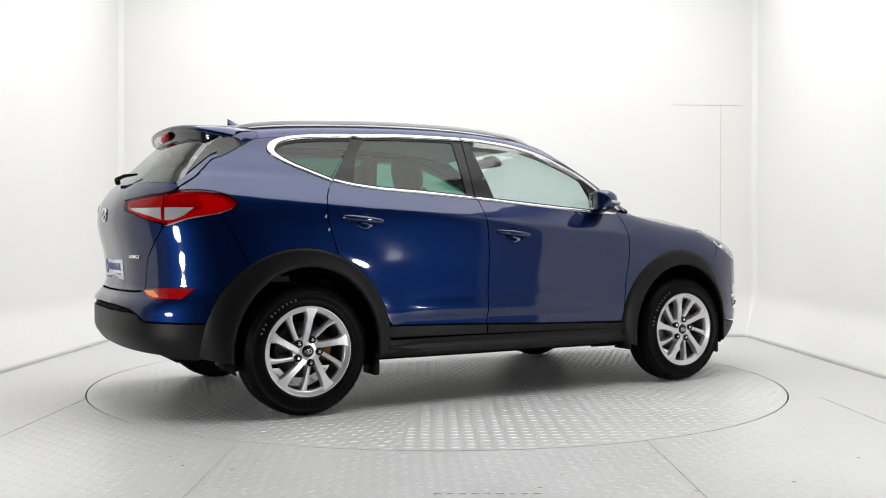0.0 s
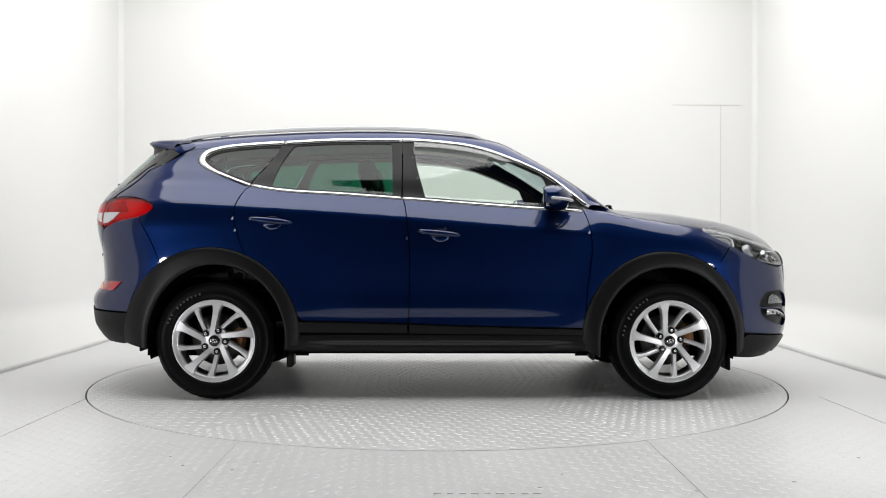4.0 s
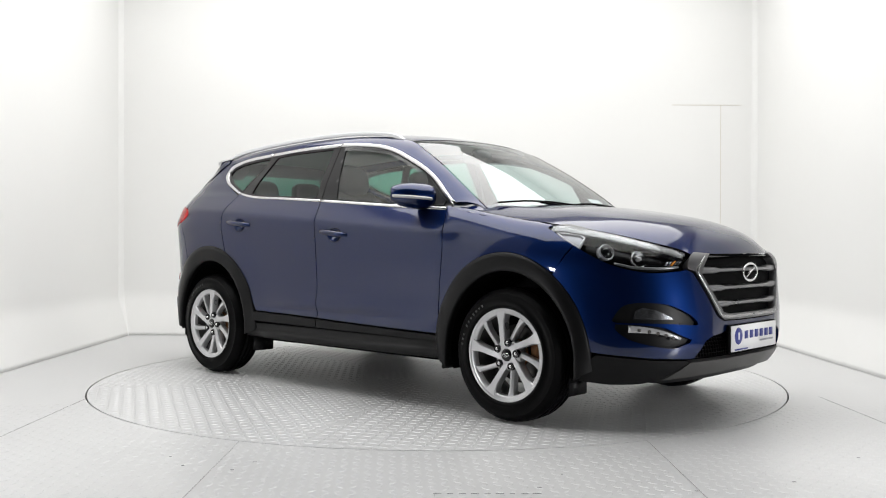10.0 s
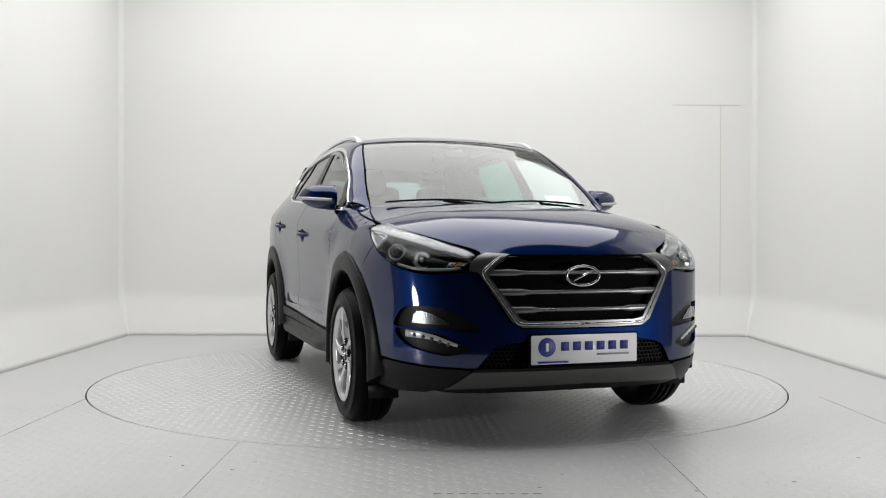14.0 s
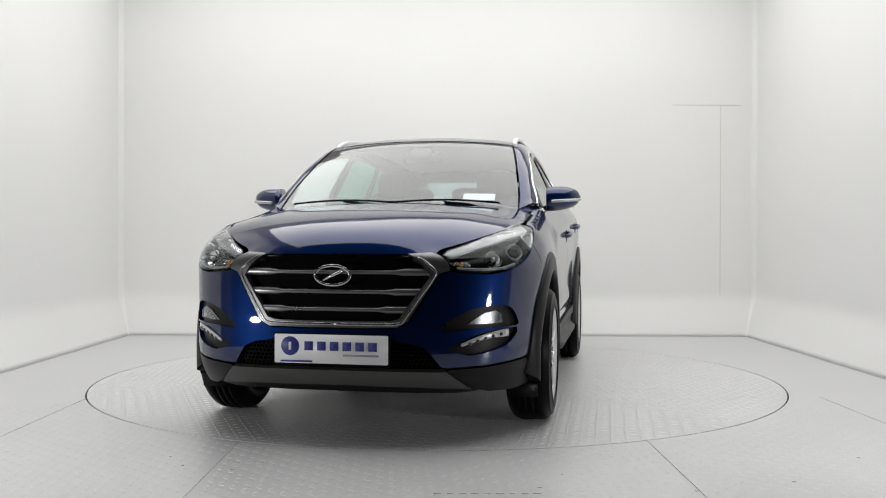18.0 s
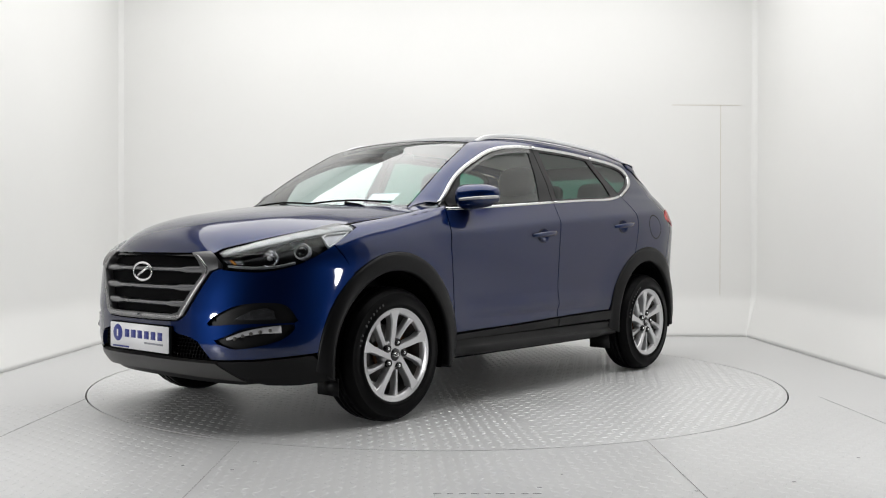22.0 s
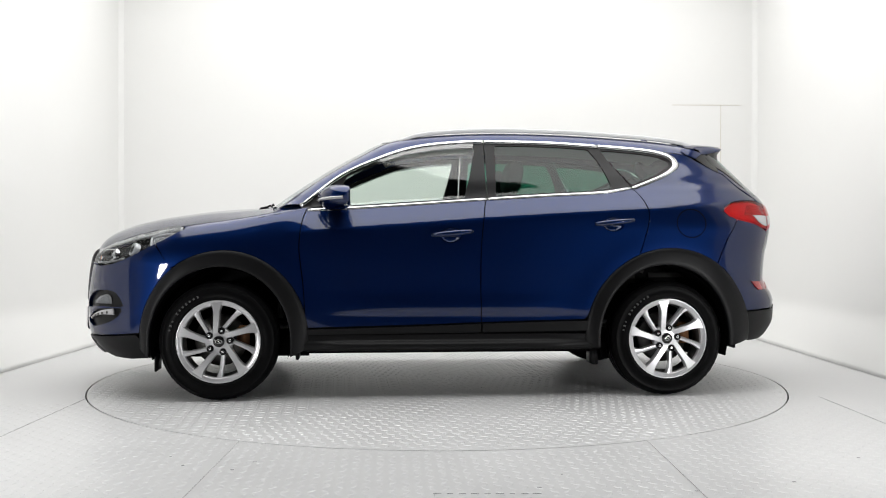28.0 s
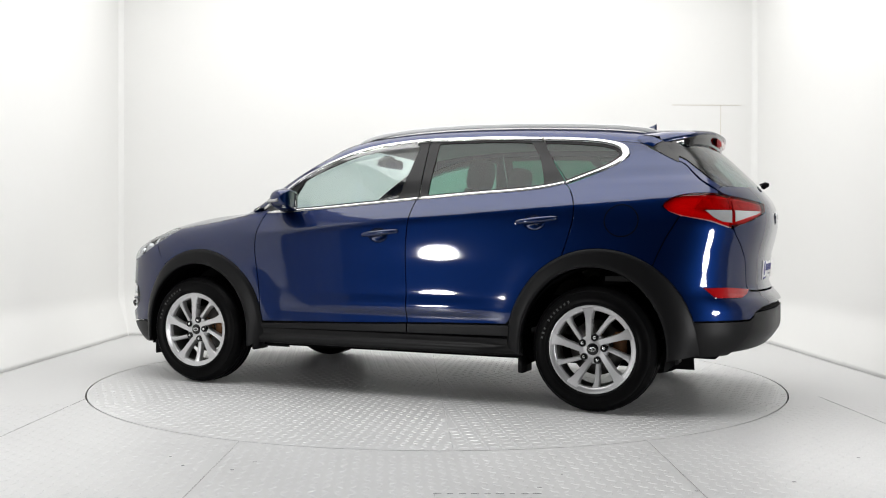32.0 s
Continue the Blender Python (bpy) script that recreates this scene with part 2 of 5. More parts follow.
tagged(new("floor_tread", lugs(on_floor, -3.0, 3.0, -3.5, -1.1, radians(3), high=0.0012, material=PLATE)), "raised lugs of the floor's tread plate", "tread lugs", kind="stuff")
seams = box(0.0012, 1.05, 0.002, (0.98, -2.56, 0.0008))
box(0.0006, 1.05, 0.002, (-0.92, -2.60, 0.0008), 0, seams)
for i in range(9):
    box(0.016 + 0.018 * random.random(), 0.0016, 0.0016, (0.0 + 0.046 * i, -2.962 + 0.003 * random.random(), 0.0008), 0, seams)
box(0.0012, 0.05, 0.0016, (-0.012, -2.985, 0.0008), 0, seams)
box(0.0005, 1.2, 0.002, (-2.07, -1.5, 0.0008), 0, seams)
box(0.0012, 1.0, 0.002, (2.30, -1.3, 0.0008), 0, seams)
for i in range(14):
    box(0.008 + 0.010 * random.random(), 0.005 + 0.005 * random.random(), 0.0016, (random.uniform(-2.2, 2.2), random.uniform(-3.3, -2.35), 0.0008), 0, seams)
tagged(part("floor_seams", seams, surface("grey_floor_joint", (0.22, 0.22, 0.22), 0.7), None, "dark joints and specks between floor plates", smooth=False), category="floor joint", kind="structure")


# ---- the car's outer form: x forward, y to its left, z up, origin under the middle of the wheelbase ----
def curve(xs, ys):
    """A smooth curve through points, without overshoot; takes numbers or arrays."""
    xs, ys = np.array(xs, float), np.array(ys, float)
    h, d = np.diff(xs), np.diff(ys) / np.diff(xs)
    m = np.zeros_like(xs)
    m[0], m[-1] = d[0], d[-1]
    for i in range(1, len(xs) - 1):
        m[i] = 0 if d[i - 1] * d[i] <= 0 else 2 * d[i - 1] * d[i] / (d[i - 1] + d[i]) * 0.5 + 0.25 * (d[i - 1] + d[i])

    def f(x):
        x = np.clip(np.asarray(x, float), xs[0], xs[-1])
        i = np.clip(np.searchsorted(xs, x) - 1, 0, len(h) - 1)
        t = (x - xs[i]) / h[i]
        return (2 * t**3 - 3 * t**2 + 1) * ys[i] + (t**3 - 2 * t**2 + t) * h[i] * m[i] + (3 * t**2 - 2 * t**3) * ys[i + 1] + (t**3 - t**2) * h[i] * m[i + 1]

    return f


def step01(x, a, b):
    t = np.clip((np.asarray(x, float) - a) / (b - a), 0, 1)
    return t * t * (3 - 2 * t)


XCF, XCR, POWER = 1.45, -1.5, 3.0
# half-width of the side by height, at the doors
SECTION = curve([0.15, 0.20, 0.28, 0.36, 0.42, 0.52, 0.62, 0.72, 0.84, 0.95, 1.02, 1.045, 1.075, 1.13, 1.19, 1.30, 1.42, 1.557, 1.64],
                [0.80, 0.84, 0.868, 0.882, 0.887, 0.8885, 0.890, 0.896, 0.904, 0.907, 0.9065, 0.902, 0.887, 0.853, 0.815, 0.772, 0.718, 0.647, 0.60])
CREASE = curve([0.15, 0.44, 0.485, 0.515, 0.545, 0.56, 0.62, 0.72, 1.7], [0, 0, -0.001, 0.0095, 0.0128, 0.0120, 0.003, 0, 0])
TAPER_LOW = curve([-2.3, -1.9, -1.5, -1.2, -0.6, 0.6, 1.0, 1.45, 1.8, 2.3], [0.965, 0.985, 1.0, 1.005, 1.0, 0.998, 1.0, 0.995, 0.975, 0.94])
TAPER_HIGH = curve([-2.3, -1.9, -1.46, -1.1, -0.7, -0.2, 0.4, 0.9, 2.3], [0.86, 0.90, 0.945, 0.972, 0.99, 1.0, 0.99, 0.985, 0.95])
NOSE = curve([0.15, 0.22, 0.28, 0.35, 0.45, 0.55, 0.65, 0.78, 0.87, 0.92, 1.0], [2.02, 2.10, 2.17, 2.215, 2.235, 2.235, 2.225, 2.205, 2.185, 2.15, 2.06])
TAIL = curve([0.15, 0.22, 0.30, 0.36, 0.45, 0.55, 0.61, 0.655, 0.70, 0.85, 0.95, 1.05, 1.13, 1.2, 1.3, 1.43, 1.55, 1.64],
             [-2.0, -2.05, -2.12, -2.19, -2.235, -2.235, -2.215, -2.175, -2.155, -2.165, -2.19, -2.205, -2.195, -2.16, -2.07, -1.94, -1.81, -1.72])
FENDER_Z = curve([0.6, 0.9, 1.12, 1.3, 1.55, 1.8, 2.0, 2.13, 2.3], [1.16, 1.125, 1.085, 1.055, 1.02, 0.97, 0.92, 0.875, 0.86])
FENDER_W = curve([0.6, 0.9, 1.12, 1.3, 1.55, 1.8, 2.0, 2.13, 2.3], [0.80, 0.785, 0.785, 0.785, 0.777, 0.735, 0.69, 0.66, 0.64])


def half_width(x, z):
    x, z = np.broadcast_arrays(np.asarray(x, float), np.asarray(z, float))
    lift = step01(z, 0.78, 1.02) * (1 - step01(z, 1.25, 1.45))
    zz = z + 0.075 * x * lift
    hi = step01(z, 1.0, 1.3)
    w = SECTION(zz) * (TAPER_LOW(x) * (1 - hi) + TAPER_HIGH(x) * hi)
    zt, wt = FENDER_Z(x), FENDER_W(x)
    z0 = 0.80
    w0 = SECTION(np.minimum(zz, z0)) * TAPER_LOW(x)
    s = np.clip((z - z0) / (zt - z0), 0, 1)
    rolled = wt + (w0 - wt) * (1 - s**2.4) ** (1 / 2.0)
    f = step01(x, 0.72, 1.05)
    w = w * (1 - f) + rolled * f
    w = w + CREASE(z) * step01(x, -0.98, -0.40) * (1 - step01(x, 0.10, 0.84))
    # the skin swells out towards the wheel arches
    for cx, cz, rx, rz in ((1.31, 0.345, 0.49, 0.53), (-1.36, 0.345, 0.525, 0.548)):
        rho = np.hypot((x - cx) / rx, (z - cz) / rz)
        w = w + 0.008 * np.exp(-((np.maximum(rho, 1.0) - 1.0) / 0.20) ** 2) * step01(z, 0.30, 0.55)
    return w


_q = np.sin(np.linspace(0, np.pi / 2, 4001)) ** (2 / POWER)
_p = np.cos(np.linspace(0, np.pi / 2, 4001)) ** (2 / POWER)
_s = np.concatenate([[0], np.cumsum(np.hypot(np.diff(_q) * 0.72, np.diff(_p) * 0.88))])
ARC = float(_s[-1])
A_NOSE, A_TAIL = XCF + ARC, XCR - ARC


def skin(a, z):
    """The point of the car's left side at the way a along the plan outline and the height z."""
    a, z = np.broadcast_arrays(np.asarray(a, float), np.asarray(z, float))
    sf, sr = np.clip(a - XCF, 0, ARC), np.clip(XCR - a, 0, ARC)
    x = np.where(a > XCF, XCF + (NOSE(z) - XCF) * np.interp(sf, _s, _q), np.where(a < XCR, XCR + (TAIL(z) - XCR) * np.interp(sr, _s, _q), a))
    p = np.where(a > XCF, np.interp(sf, _s, _p), np.interp(sr, _s, _p))
    return np.stack([x, half_width(x, z) * p, z], -1)


def skin_normal(a, z, e=0.004):
    da = skin(a + e, z) - skin(a - e, z)
    dz = skin(a, np.asarray(z) + e) - skin(a, np.asarray(z) - e)
    n = np.cross(dz, da)
    n /= np.maximum(np.linalg.norm(n, axis=-1, keepdims=True), 1e-9)
    return n * np.where(n[..., 1:2] + 1e-3 * 0 < -0.5, -1, 1)


def way_x(x, z):
    """The way along the outline at the length x."""
    if x > XCF:
        return XCF + float(np.interp(min(1, (x - XCF) / (NOSE(z) - XCF)), _q, _s))
    if x < XCR:
        return XCR - float(np.interp(min(1, (x - XCR) / (TAIL(z) - XCR)), _q, _s))
    return x


def way_y(y, z, front=True):
    """The way along the outline, on the nose or the tail, at the width y."""
    lo, hi = (XCF, A_NOSE) if front else (XCR, A_TAIL)
    for _ in range(40):
        m = (lo + hi) / 2
        if skin(m, z)[1] > y:
            lo = m
        else:
            hi = m
    return (lo + hi) / 2


def resample(points, step, closed=True):
    pts = np.array(points, float)
    if closed:
        pts = np.vstack([pts, pts[:1]])
    seg = np.linalg.norm(np.diff(pts, axis=0), axis=1)
    out = []
    for i, s in enumerate(seg):
        n = max(1, int(math.ceil(s / step)))
        out += [pts[i] + (pts[i + 1] - pts[i]) * k / n for k in range(n)]
    if not closed:
        out.append(pts[-1])
    return np.array(out)


def spline(points, n=8):
    """A smooth open line through the points."""
    p = np.array(points, float)
    e = np.vstack([2 * p[0] - p[1], p, 2 * p[-1] - p[-2]])
    out = []
    for i in range(1, len(e) - 2):
        a, b, c, d = e[i - 1], e[i], e[i + 1], e[i + 2]
        for k in range(n):
            t = k / n
            out.append(0.5 * (2 * b + (c - a) * t + (2 * a - 5 * b + 4 * c - d) * t * t + (3 * b - a - 3 * c + d) * t**3))
    out.append(p[-1])
    return [tuple(v) for v in out]


def within(poly, pts):
    x, y = pts[:, 0], pts[:, 1]
    r = np.zeros(len(pts), bool)
    for (x0, y0), (x1, y1) in zip(poly, np.roll(poly, -1, axis=0)):
        if y0 != y1:
            r ^= ((y0 > y) != (y1 > y)) & (x < (x1 - x0) * (y - y0) / (y1 - y0) + x0)
    return r


def skin_panel(outline, holes=(), step=0.018, off=0.0, depth=0.012, gap=0.0032, surf=None):
    """A sheet cut out of the car's skin along an outline of (way, height), with holes and a folded edge. Returns vertices, faces, normals."""
    surf = surf or (lambda a, z: (skin(a, z), skin_normal(a, z)))
    loops = [resample(c, step / 3) for c in (outline, *holes)]
    inward, centres = [], []
    for k, c in enumerate(loops):
        t = np.roll(c, -1, axis=0) - np.roll(c, 1, axis=0)
        t /= np.maximum(np.linalg.norm(t, axis=1, keepdims=True), 1e-9)
        area = np.sum(c[:, 0] * np.roll(c[:, 1], -1) - np.roll(c[:, 0], -1) * c[:, 1])
        n = np.stack([-t[:, 1], t[:, 0]], 1) * (1 if area > 0 else -1)
        inward.append(n if k == 0 else -n)
    edge, inn = np.vstack(loops), np.vstack(inward)
    lo, hi = loops[0].min(0), loops[0].max(0)
    na, nz = (max(2, int(math.ceil(v / step))) for v in hi - lo)
    A, Z = np.meshgrid(np.linspace(lo[0], hi[0], na + 1), np.linspace(lo[1], hi[1], nz + 1), indexing="ij")
    P = np.stack([A.ravel(), Z.ravel()], 1)

    def nearest(pts):
        i = np.empty(len(pts), int)
        d = np.empty(len(pts))
        for s in range(0, len(pts), 2000):
            q = ((pts[s:s + 2000, None] - edge[None]) ** 2).sum(-1)
            i[s:s + 2000] = q.argmin(1)
            d[s:s + 2000] = np.sqrt(q.min(1))
        return i, d

    i, d = nearest(P)
    snap = d < 0.5 * step
    P[snap] = edge[i[snap]]
    id_ = np.arange((na + 1) * (nz + 1)).reshape(na + 1, nz + 1)
    a, b, c, e = id_[:-1, :-1].ravel(), id_[1:, :-1].ravel(), id_[1:, 1:].ravel(), id_[:-1, 1:].ravel()
    T = np.vstack([np.stack([a, b, c], 1), np.stack([a, c, e], 1)])
    mid = P[T].mean(1)
    keep = within(loops[0], mid)
    for h in loops[1:]:
        keep &= ~within(h, mid)
    v = P[T]
    ar = np.abs(np.cross(v[:, 1] - v[:, 0], v[:, 2] - v[:, 0]))
    T = T[keep & (ar > 1e-8)]
    E = np.sort(np.vstack([T[:, [0, 1]], T[:, [1, 2]], T[:, [2, 0]]]), axis=1)
    U, cnt = np.unique(E, axis=0, return_counts=True)
    border = U[cnt == 1]
    bv = np.unique(border)
    i, d = nearest(P[bv])
    centre = (edge[i, 0] > A_NOSE - 1e-4) | (edge[i, 0] < A_TAIL + 1e-4)
    P[bv] = edge[i] + inn[i] * np.where(centre, 0, gap)[:, None]
    S, N = surf(P[:, 0], P[:, 1])
    S = S + N * off
    used = np.unique(T)
    back = {int(u): k for k, u in enumerate(used)}
    V, NN = [tuple(p) for p in S[used]], [tuple(n) for n in N[used]]
    F = []
    for t in T:
        p = S[t]
        f = [back[int(k)] for k in t]
        if np.dot(np.cross(p[1] - p[0], p[2] - p[0]), N[t[0]]) < 0:
            f = f[::-1]
        F.append(tuple(f))
    if depth:
        top, low = {}, {}
        mid = set(int(k) for k, c in zip(bv, centre) if c)
        info = {int(k): inn[j] for k, j in zip(bv, i)}
        for p, q in border:
            p, q = int(p), int(q)
            if p in mid and q in mid:
                continue
            for k in (p, q):
                if k not in top:
                    w = info[k]
                    e1 = surf(P[k, 0] - w[0] * 0.004, P[k, 1] - w[1] * 0.004)[0] - (S[k] - N[k] * off)
                    e1 = e1 / max(1e-9, np.linalg.norm(e1))
                    top[k] = len(V)
                    V.append(tuple(S[k]))
                    NN.append(tuple(e1))
                    low[k] = len(V)
                    V.append(tuple(S[k] - N[k] * depth))
                    NN.append(tuple(e1))
            f = (top[p], top[q], low[q], low[p])
            g = np.cross(np.subtract(V[f[1]], V[f[0]]), np.subtract(V[f[3]], V[f[0]]))
            F.append(f if np.dot(g, NN[f[0]]) > 0 else f[::-1])
    return V, F, NN


def emit(name, data, material, parent, label="", right=False, both=False):
    V, F, N = data
    if right:
        V, N, F = [(x, -y, z) for x, y, z in V], [(x, -y, z) for x, y, z in N], [f[::-1] for f in F]
    if both:
        k = len(V)
        V = V + [(x, -y, z) for x, y, z in V]
        F = F + [tuple(k + i for i in f[::-1]) for f in F]
        N = N + [(x, -y, z) for x, y, z in N]
    me = bpy.data.meshes.new(name)
    me.from_pydata(V, [], F)
    me.materials.append(material)
    me.shade_smooth()
    me.normals_split_custom_set_from_vertices(N)
    ob = new(name, me)
    ob.parent = parent
    if label:
        ob["label"] = label
    return ob


def sides(name, data, material, parent, label=""):
    """The same part on the left and on the right."""
    return emit(name, data, material, parent, label), emit(name, data, material, parent, label, right=True)


def mirror_bm(bm):
    out = bm.copy()
    bmesh.ops.scale(out, vec=(1, -1, 1), verts=out.verts)
    bmesh.ops.reverse_faces(out, faces=out.faces)
    return out


def pair(name, bm, material, parent, label="", smooth=True):
    m = mirror_bm(bm)
    return part(name, bm, material, parent, label, smooth), part(name, m, material, parent, label, smooth)


def tube(path, radius, n=10, taper=None, flat=1.0):
    """A round bar along a path, closed at its ends."""
    pts = [Vector(p) for p in path]
    rows = []
    for i, p in enumerate(pts):
        d = (pts[min(i + 1, len(pts) - 1)] - pts[max(i - 1, 0)]).normalized()
        up = Vector((0, 0, 1)) if abs(d.z) < 0.9 else Vector((1, 0, 0))
        s = d.cross(up).normalized()
        u = s.cross(d)
        r = radius * (taper(i / (len(pts) - 1)) if taper else 1)
        rows.append([p + s * math.cos(2 * math.pi * k / n) * r + u * math.sin(2 * math.pi * k / n) * r * flat for k in range(n)])
    return loft(rows, close=True, caps=True)


def skin_strip(path, width, proud=0.006, off=0.0, n_in=3):
    """A rounded moulding that lies on the skin along a path of (way, height); width: a number or one for each point."""
    p = np.array(path, float)
    t = np.gradient(p, axis=0)
    t /= np.linalg.norm(t, axis=1, keepdims=True)
    nrm = np.stack([-t[:, 1], t[:, 0]], 1)
    w = np.broadcast_to(np.asarray(width, float), (len(p),))
    rows = []
    prof = [(-0.5, -0.004), (-0.5, proud * 0.6), (-0.36, proud), (0.0, proud * 1.12), (0.36, proud), (0.5, proud * 0.6), (0.5, -0.004)]
    for k in range(len(p)):
        r = []
        for s, h in prof:
            a, z = p[k] + nrm[k] * w[k] * s
            r.append(tuple(skin(a, z) + skin_normal(a, z) * (h + off)))
        rows.append(r)
    return loft(rows, caps=True)


# ---- the car ----
car = tagged(new("car"), "dark blue five-door sport utility car with black wheel-arch cladding", "car")

ARCH_F, ARCH_R = (1.31, 0.345, 0.49, 0.53), (-1.36, 0.345, 0.525, 0.548)
WELL_F, WELL_R = (1.33, 0.345, 0.405, 0.435), (-1.325, 0.345, 0.405, 0.447)


def arch_line(e, a0, a1, n=28):
    """Points of an arch from the angle a0 to a1, degrees, 0 towards the nose."""
    return [(e[0] + e[2] * math.cos(radians(a0 + (a1 - a0) * k / n)), e[1] + e[3] * math.sin(radians(a0 + (a1 - a0) * k / n))) for k in range(n + 1)]


def arch_line_way(e, a0, a1, n=28):
    return [(way_x(x, z), z) for x, z in arch_line(e, a0, a1, n)]


DOOR_FRONT_EDGE = spline([(0.83, 1.135), (0.862, 1.04), (0.877, 0.90), (0.866, 0.78), (0.852, 0.66), (0.838, 0.425)])
DOOR_MID_EDGE = spline([(-0.240, 1.192), (-0.222, 1.12), (-0.205, 0.98), (-0.197, 0.85), (-0.198, 0.62), (-0.202, 0.448)])
DOOR_REAR_EDGE = spline([(-1.145, 1.262), (-1.195, 1.20), (-1.222, 1.12), (-1.218, 1.04), (-1.19, 0.94), (-1.160, 0.85)])
BELT = curve([-1.47, -1.37, -1.16, -0.955, -0.614, -0.258, 0.24, 0.58, 0.87], [1.41, 1.352, 1.268, 1.232, 1.211, 1.187, 1.151, 1.128, 1.112])
TOPLINE = curve([-1.75, -1.55, -1.44, -1.295, -0.944, -0.629, -0.264, 0.072, 0.247, 0.422, 0.631, 0.87], [1.455, 1.487, 1.498, 1.515, 1.542, 1.558, 1.561, 1.538, 1.503, 1.439, 1.337, 1.150])


def belt_line(x0, x1, n=16, up=0.0):
    return [(x0 + (x1 - x0) * k / n, float(BELT(x0 + (x1 - x0) * k / n)) + up) for k in range(n + 1)]


def top_line(x0, x1, n=16, up=0.0):
    return [(x0 + (x1 - x0) * k / n, float(TOPLINE(x0 + (x1 - x0) * k / n)) + up) for k in range(n + 1)]


# lamps' outlines
HEADLAMP = spline([(1.553, 1.003), (1.62, 1.012), (1.75, 0.994), (1.88, 0.968), (2.02, 0.932), (2.13, 0.902), (2.235, 0.873)], 5) + [(2.262, 0.835), (2.255, 0.800)] + spline([(2.24, 0.795), (2.16, 0.790), (2.06, 0.787), (1.96, 0.803), (1.872, 0.832), (1.79, 0.873), (1.70, 0.925), (1.60, 0.984)], 4)
TAILLAMP = spline([(-1.697, 1.120), (-1.764, 1.166), (-1.86, 1.188), (-1.99, 1.192), (-2.10, 1.178), (-2.28, 1.158), (-2.443, 1.143)], 5) + spline([(-2.43, 1.095), (-2.32, 1.070), (-2.20, 1.035), (-2.10, 1.002)], 4) + spline([(-2.05, 1.018), (-1.96, 1.045), (-1.88, 1.060), (-1.81, 1.073), (-1.74, 1.095)], 4)
SHUT = spline([(-2.030, 1.215), (-2.07, 1.12), (-2.108, 1.0), (-2.19, 0.91), (-2.255, 0.84), (-2.278, 0.76), (-2.287, 0.69)], 5)
SEAM_R = [(-1.80, 1.074), (-1.73, 0.95), (-1.675, 0.845)]
GRILLE_OUT = [(2.268, 0.872), (2.262, 0.800), (2.306, 0.786), (2.440, 0.572), (2.487, 0.546), (2.65, 0.543), (A_NOSE, 0.543)]
GRILLE_IN = [(2.395, 0.866), (2.395, 0.846), (2.348, 0.772), (2.480, 0.584), (2.525, 0.573), (2.66, 0.572), (A_NOSE, 0.572)]

# body panels; the hollows behind the door handles: middle (way, height) and half-axes
CUPS = ((-0.016, 0.968, 0.062, 0.042), (-1.001, 1.038, 0.062, 0.042))


def cup_edge(a, z, rx, rz):
    return [(a + rx * math.cos(2 * math.pi * k / 32), z + rz * math.sin(2 * math.pi * k / 32)) for k in range(32)]


fender = DOOR_FRONT_EDGE[::-1] + [(0.90, 1.120)] + [(x, float(FENDER_Z(x)) + 0.0014) for x in np.linspace(0.95, 1.58, 16)] + [(1.553, 1.003), (1.60, 0.984), (1.66, 0.948), (1.715, 0.915), (1.665, 0.86), (1.62, 0.785)] + arch_line(ARCH_F, 53, 164)
sides("front_fender", skin_panel(fender), BLUE, car)
door_f = belt_line(0.815, -0.242)[:-1] + DOOR_MID_EDGE + [(0.1, 0.437), (0.45, 0.428), (0.838, 0.42)] + DOOR_FRONT_EDGE[::-1][1:-1]
fdoors = sides("front_door", skin_panel(door_f, (cup_edge(*CUPS[0]),), step=0.013), BLUE, car)
door_r = belt_line(-0.245, -1.143)[:-1] + DOOR_REAR_EDGE[:-1] + arch_line(ARCH_R, 68, 14)[:-1] + [(-0.83, 0.463), (-0.5, 0.456), (-0.204, 0.448)] + DOOR_MID_EDGE[::-1][1:-1]
rdoors = sides("rear_door", skin_panel(door_r, (cup_edge(*CUPS[1]),), step=0.013), BLUE, car)
quarter = DOOR_REAR_EDGE[::-1] + spline([(-1.165, 1.255), (-1.37, 1.338), (-1.475, 1.402), (-1.470, 1.452), (-1.41, 1.492), (-1.33, 1.512)], 5) + [(x, float(TOPLINE(x))) for x in np.linspace(-1.36, -1.62, 10)] + spline([(-1.66, 1.455), (-1.78, 1.410), (-1.90, 1.355), (-1.925, 1.315), (-1.96, 1.26), (-2.035, 1.20)], 5) + TAILLAMP[17:0:-1] + TAILLAMP[-1:-3:-1] + SEAM_R[:-1] + arch_line_way(ARCH_R, 124, 68)
sides("quarter_panel", skin_panel(quarter, step=0.014), BLUE, car)
bumper = [(1.715, 0.915), (1.665, 0.86)] + arch_line_way(ARCH_F, 53, 5) + [(1.80, 0.388), (1.95, 0.376), (2.065, 0.367), (2.262, 0.360), (2.285, 0.362), (2.352, 0.447), (2.40, 0.465), (2.495, 0.480), (2.563, 0.510), (A_NOSE, 0.512), (A_NOSE, 0.538), (2.65, 0.538), (2.487, 0.541), (2.435, 0.570), (2.30, 0.782), (2.255, 0.800)] + spline([(2.24, 0.793), (2.16, 0.787), (2.06, 0.784), (1.96, 0.800), (1.872, 0.829), (1.79, 0.870), (1.725, 0.908)], 4)
A_FOG = way_y(0.772, 0.55)
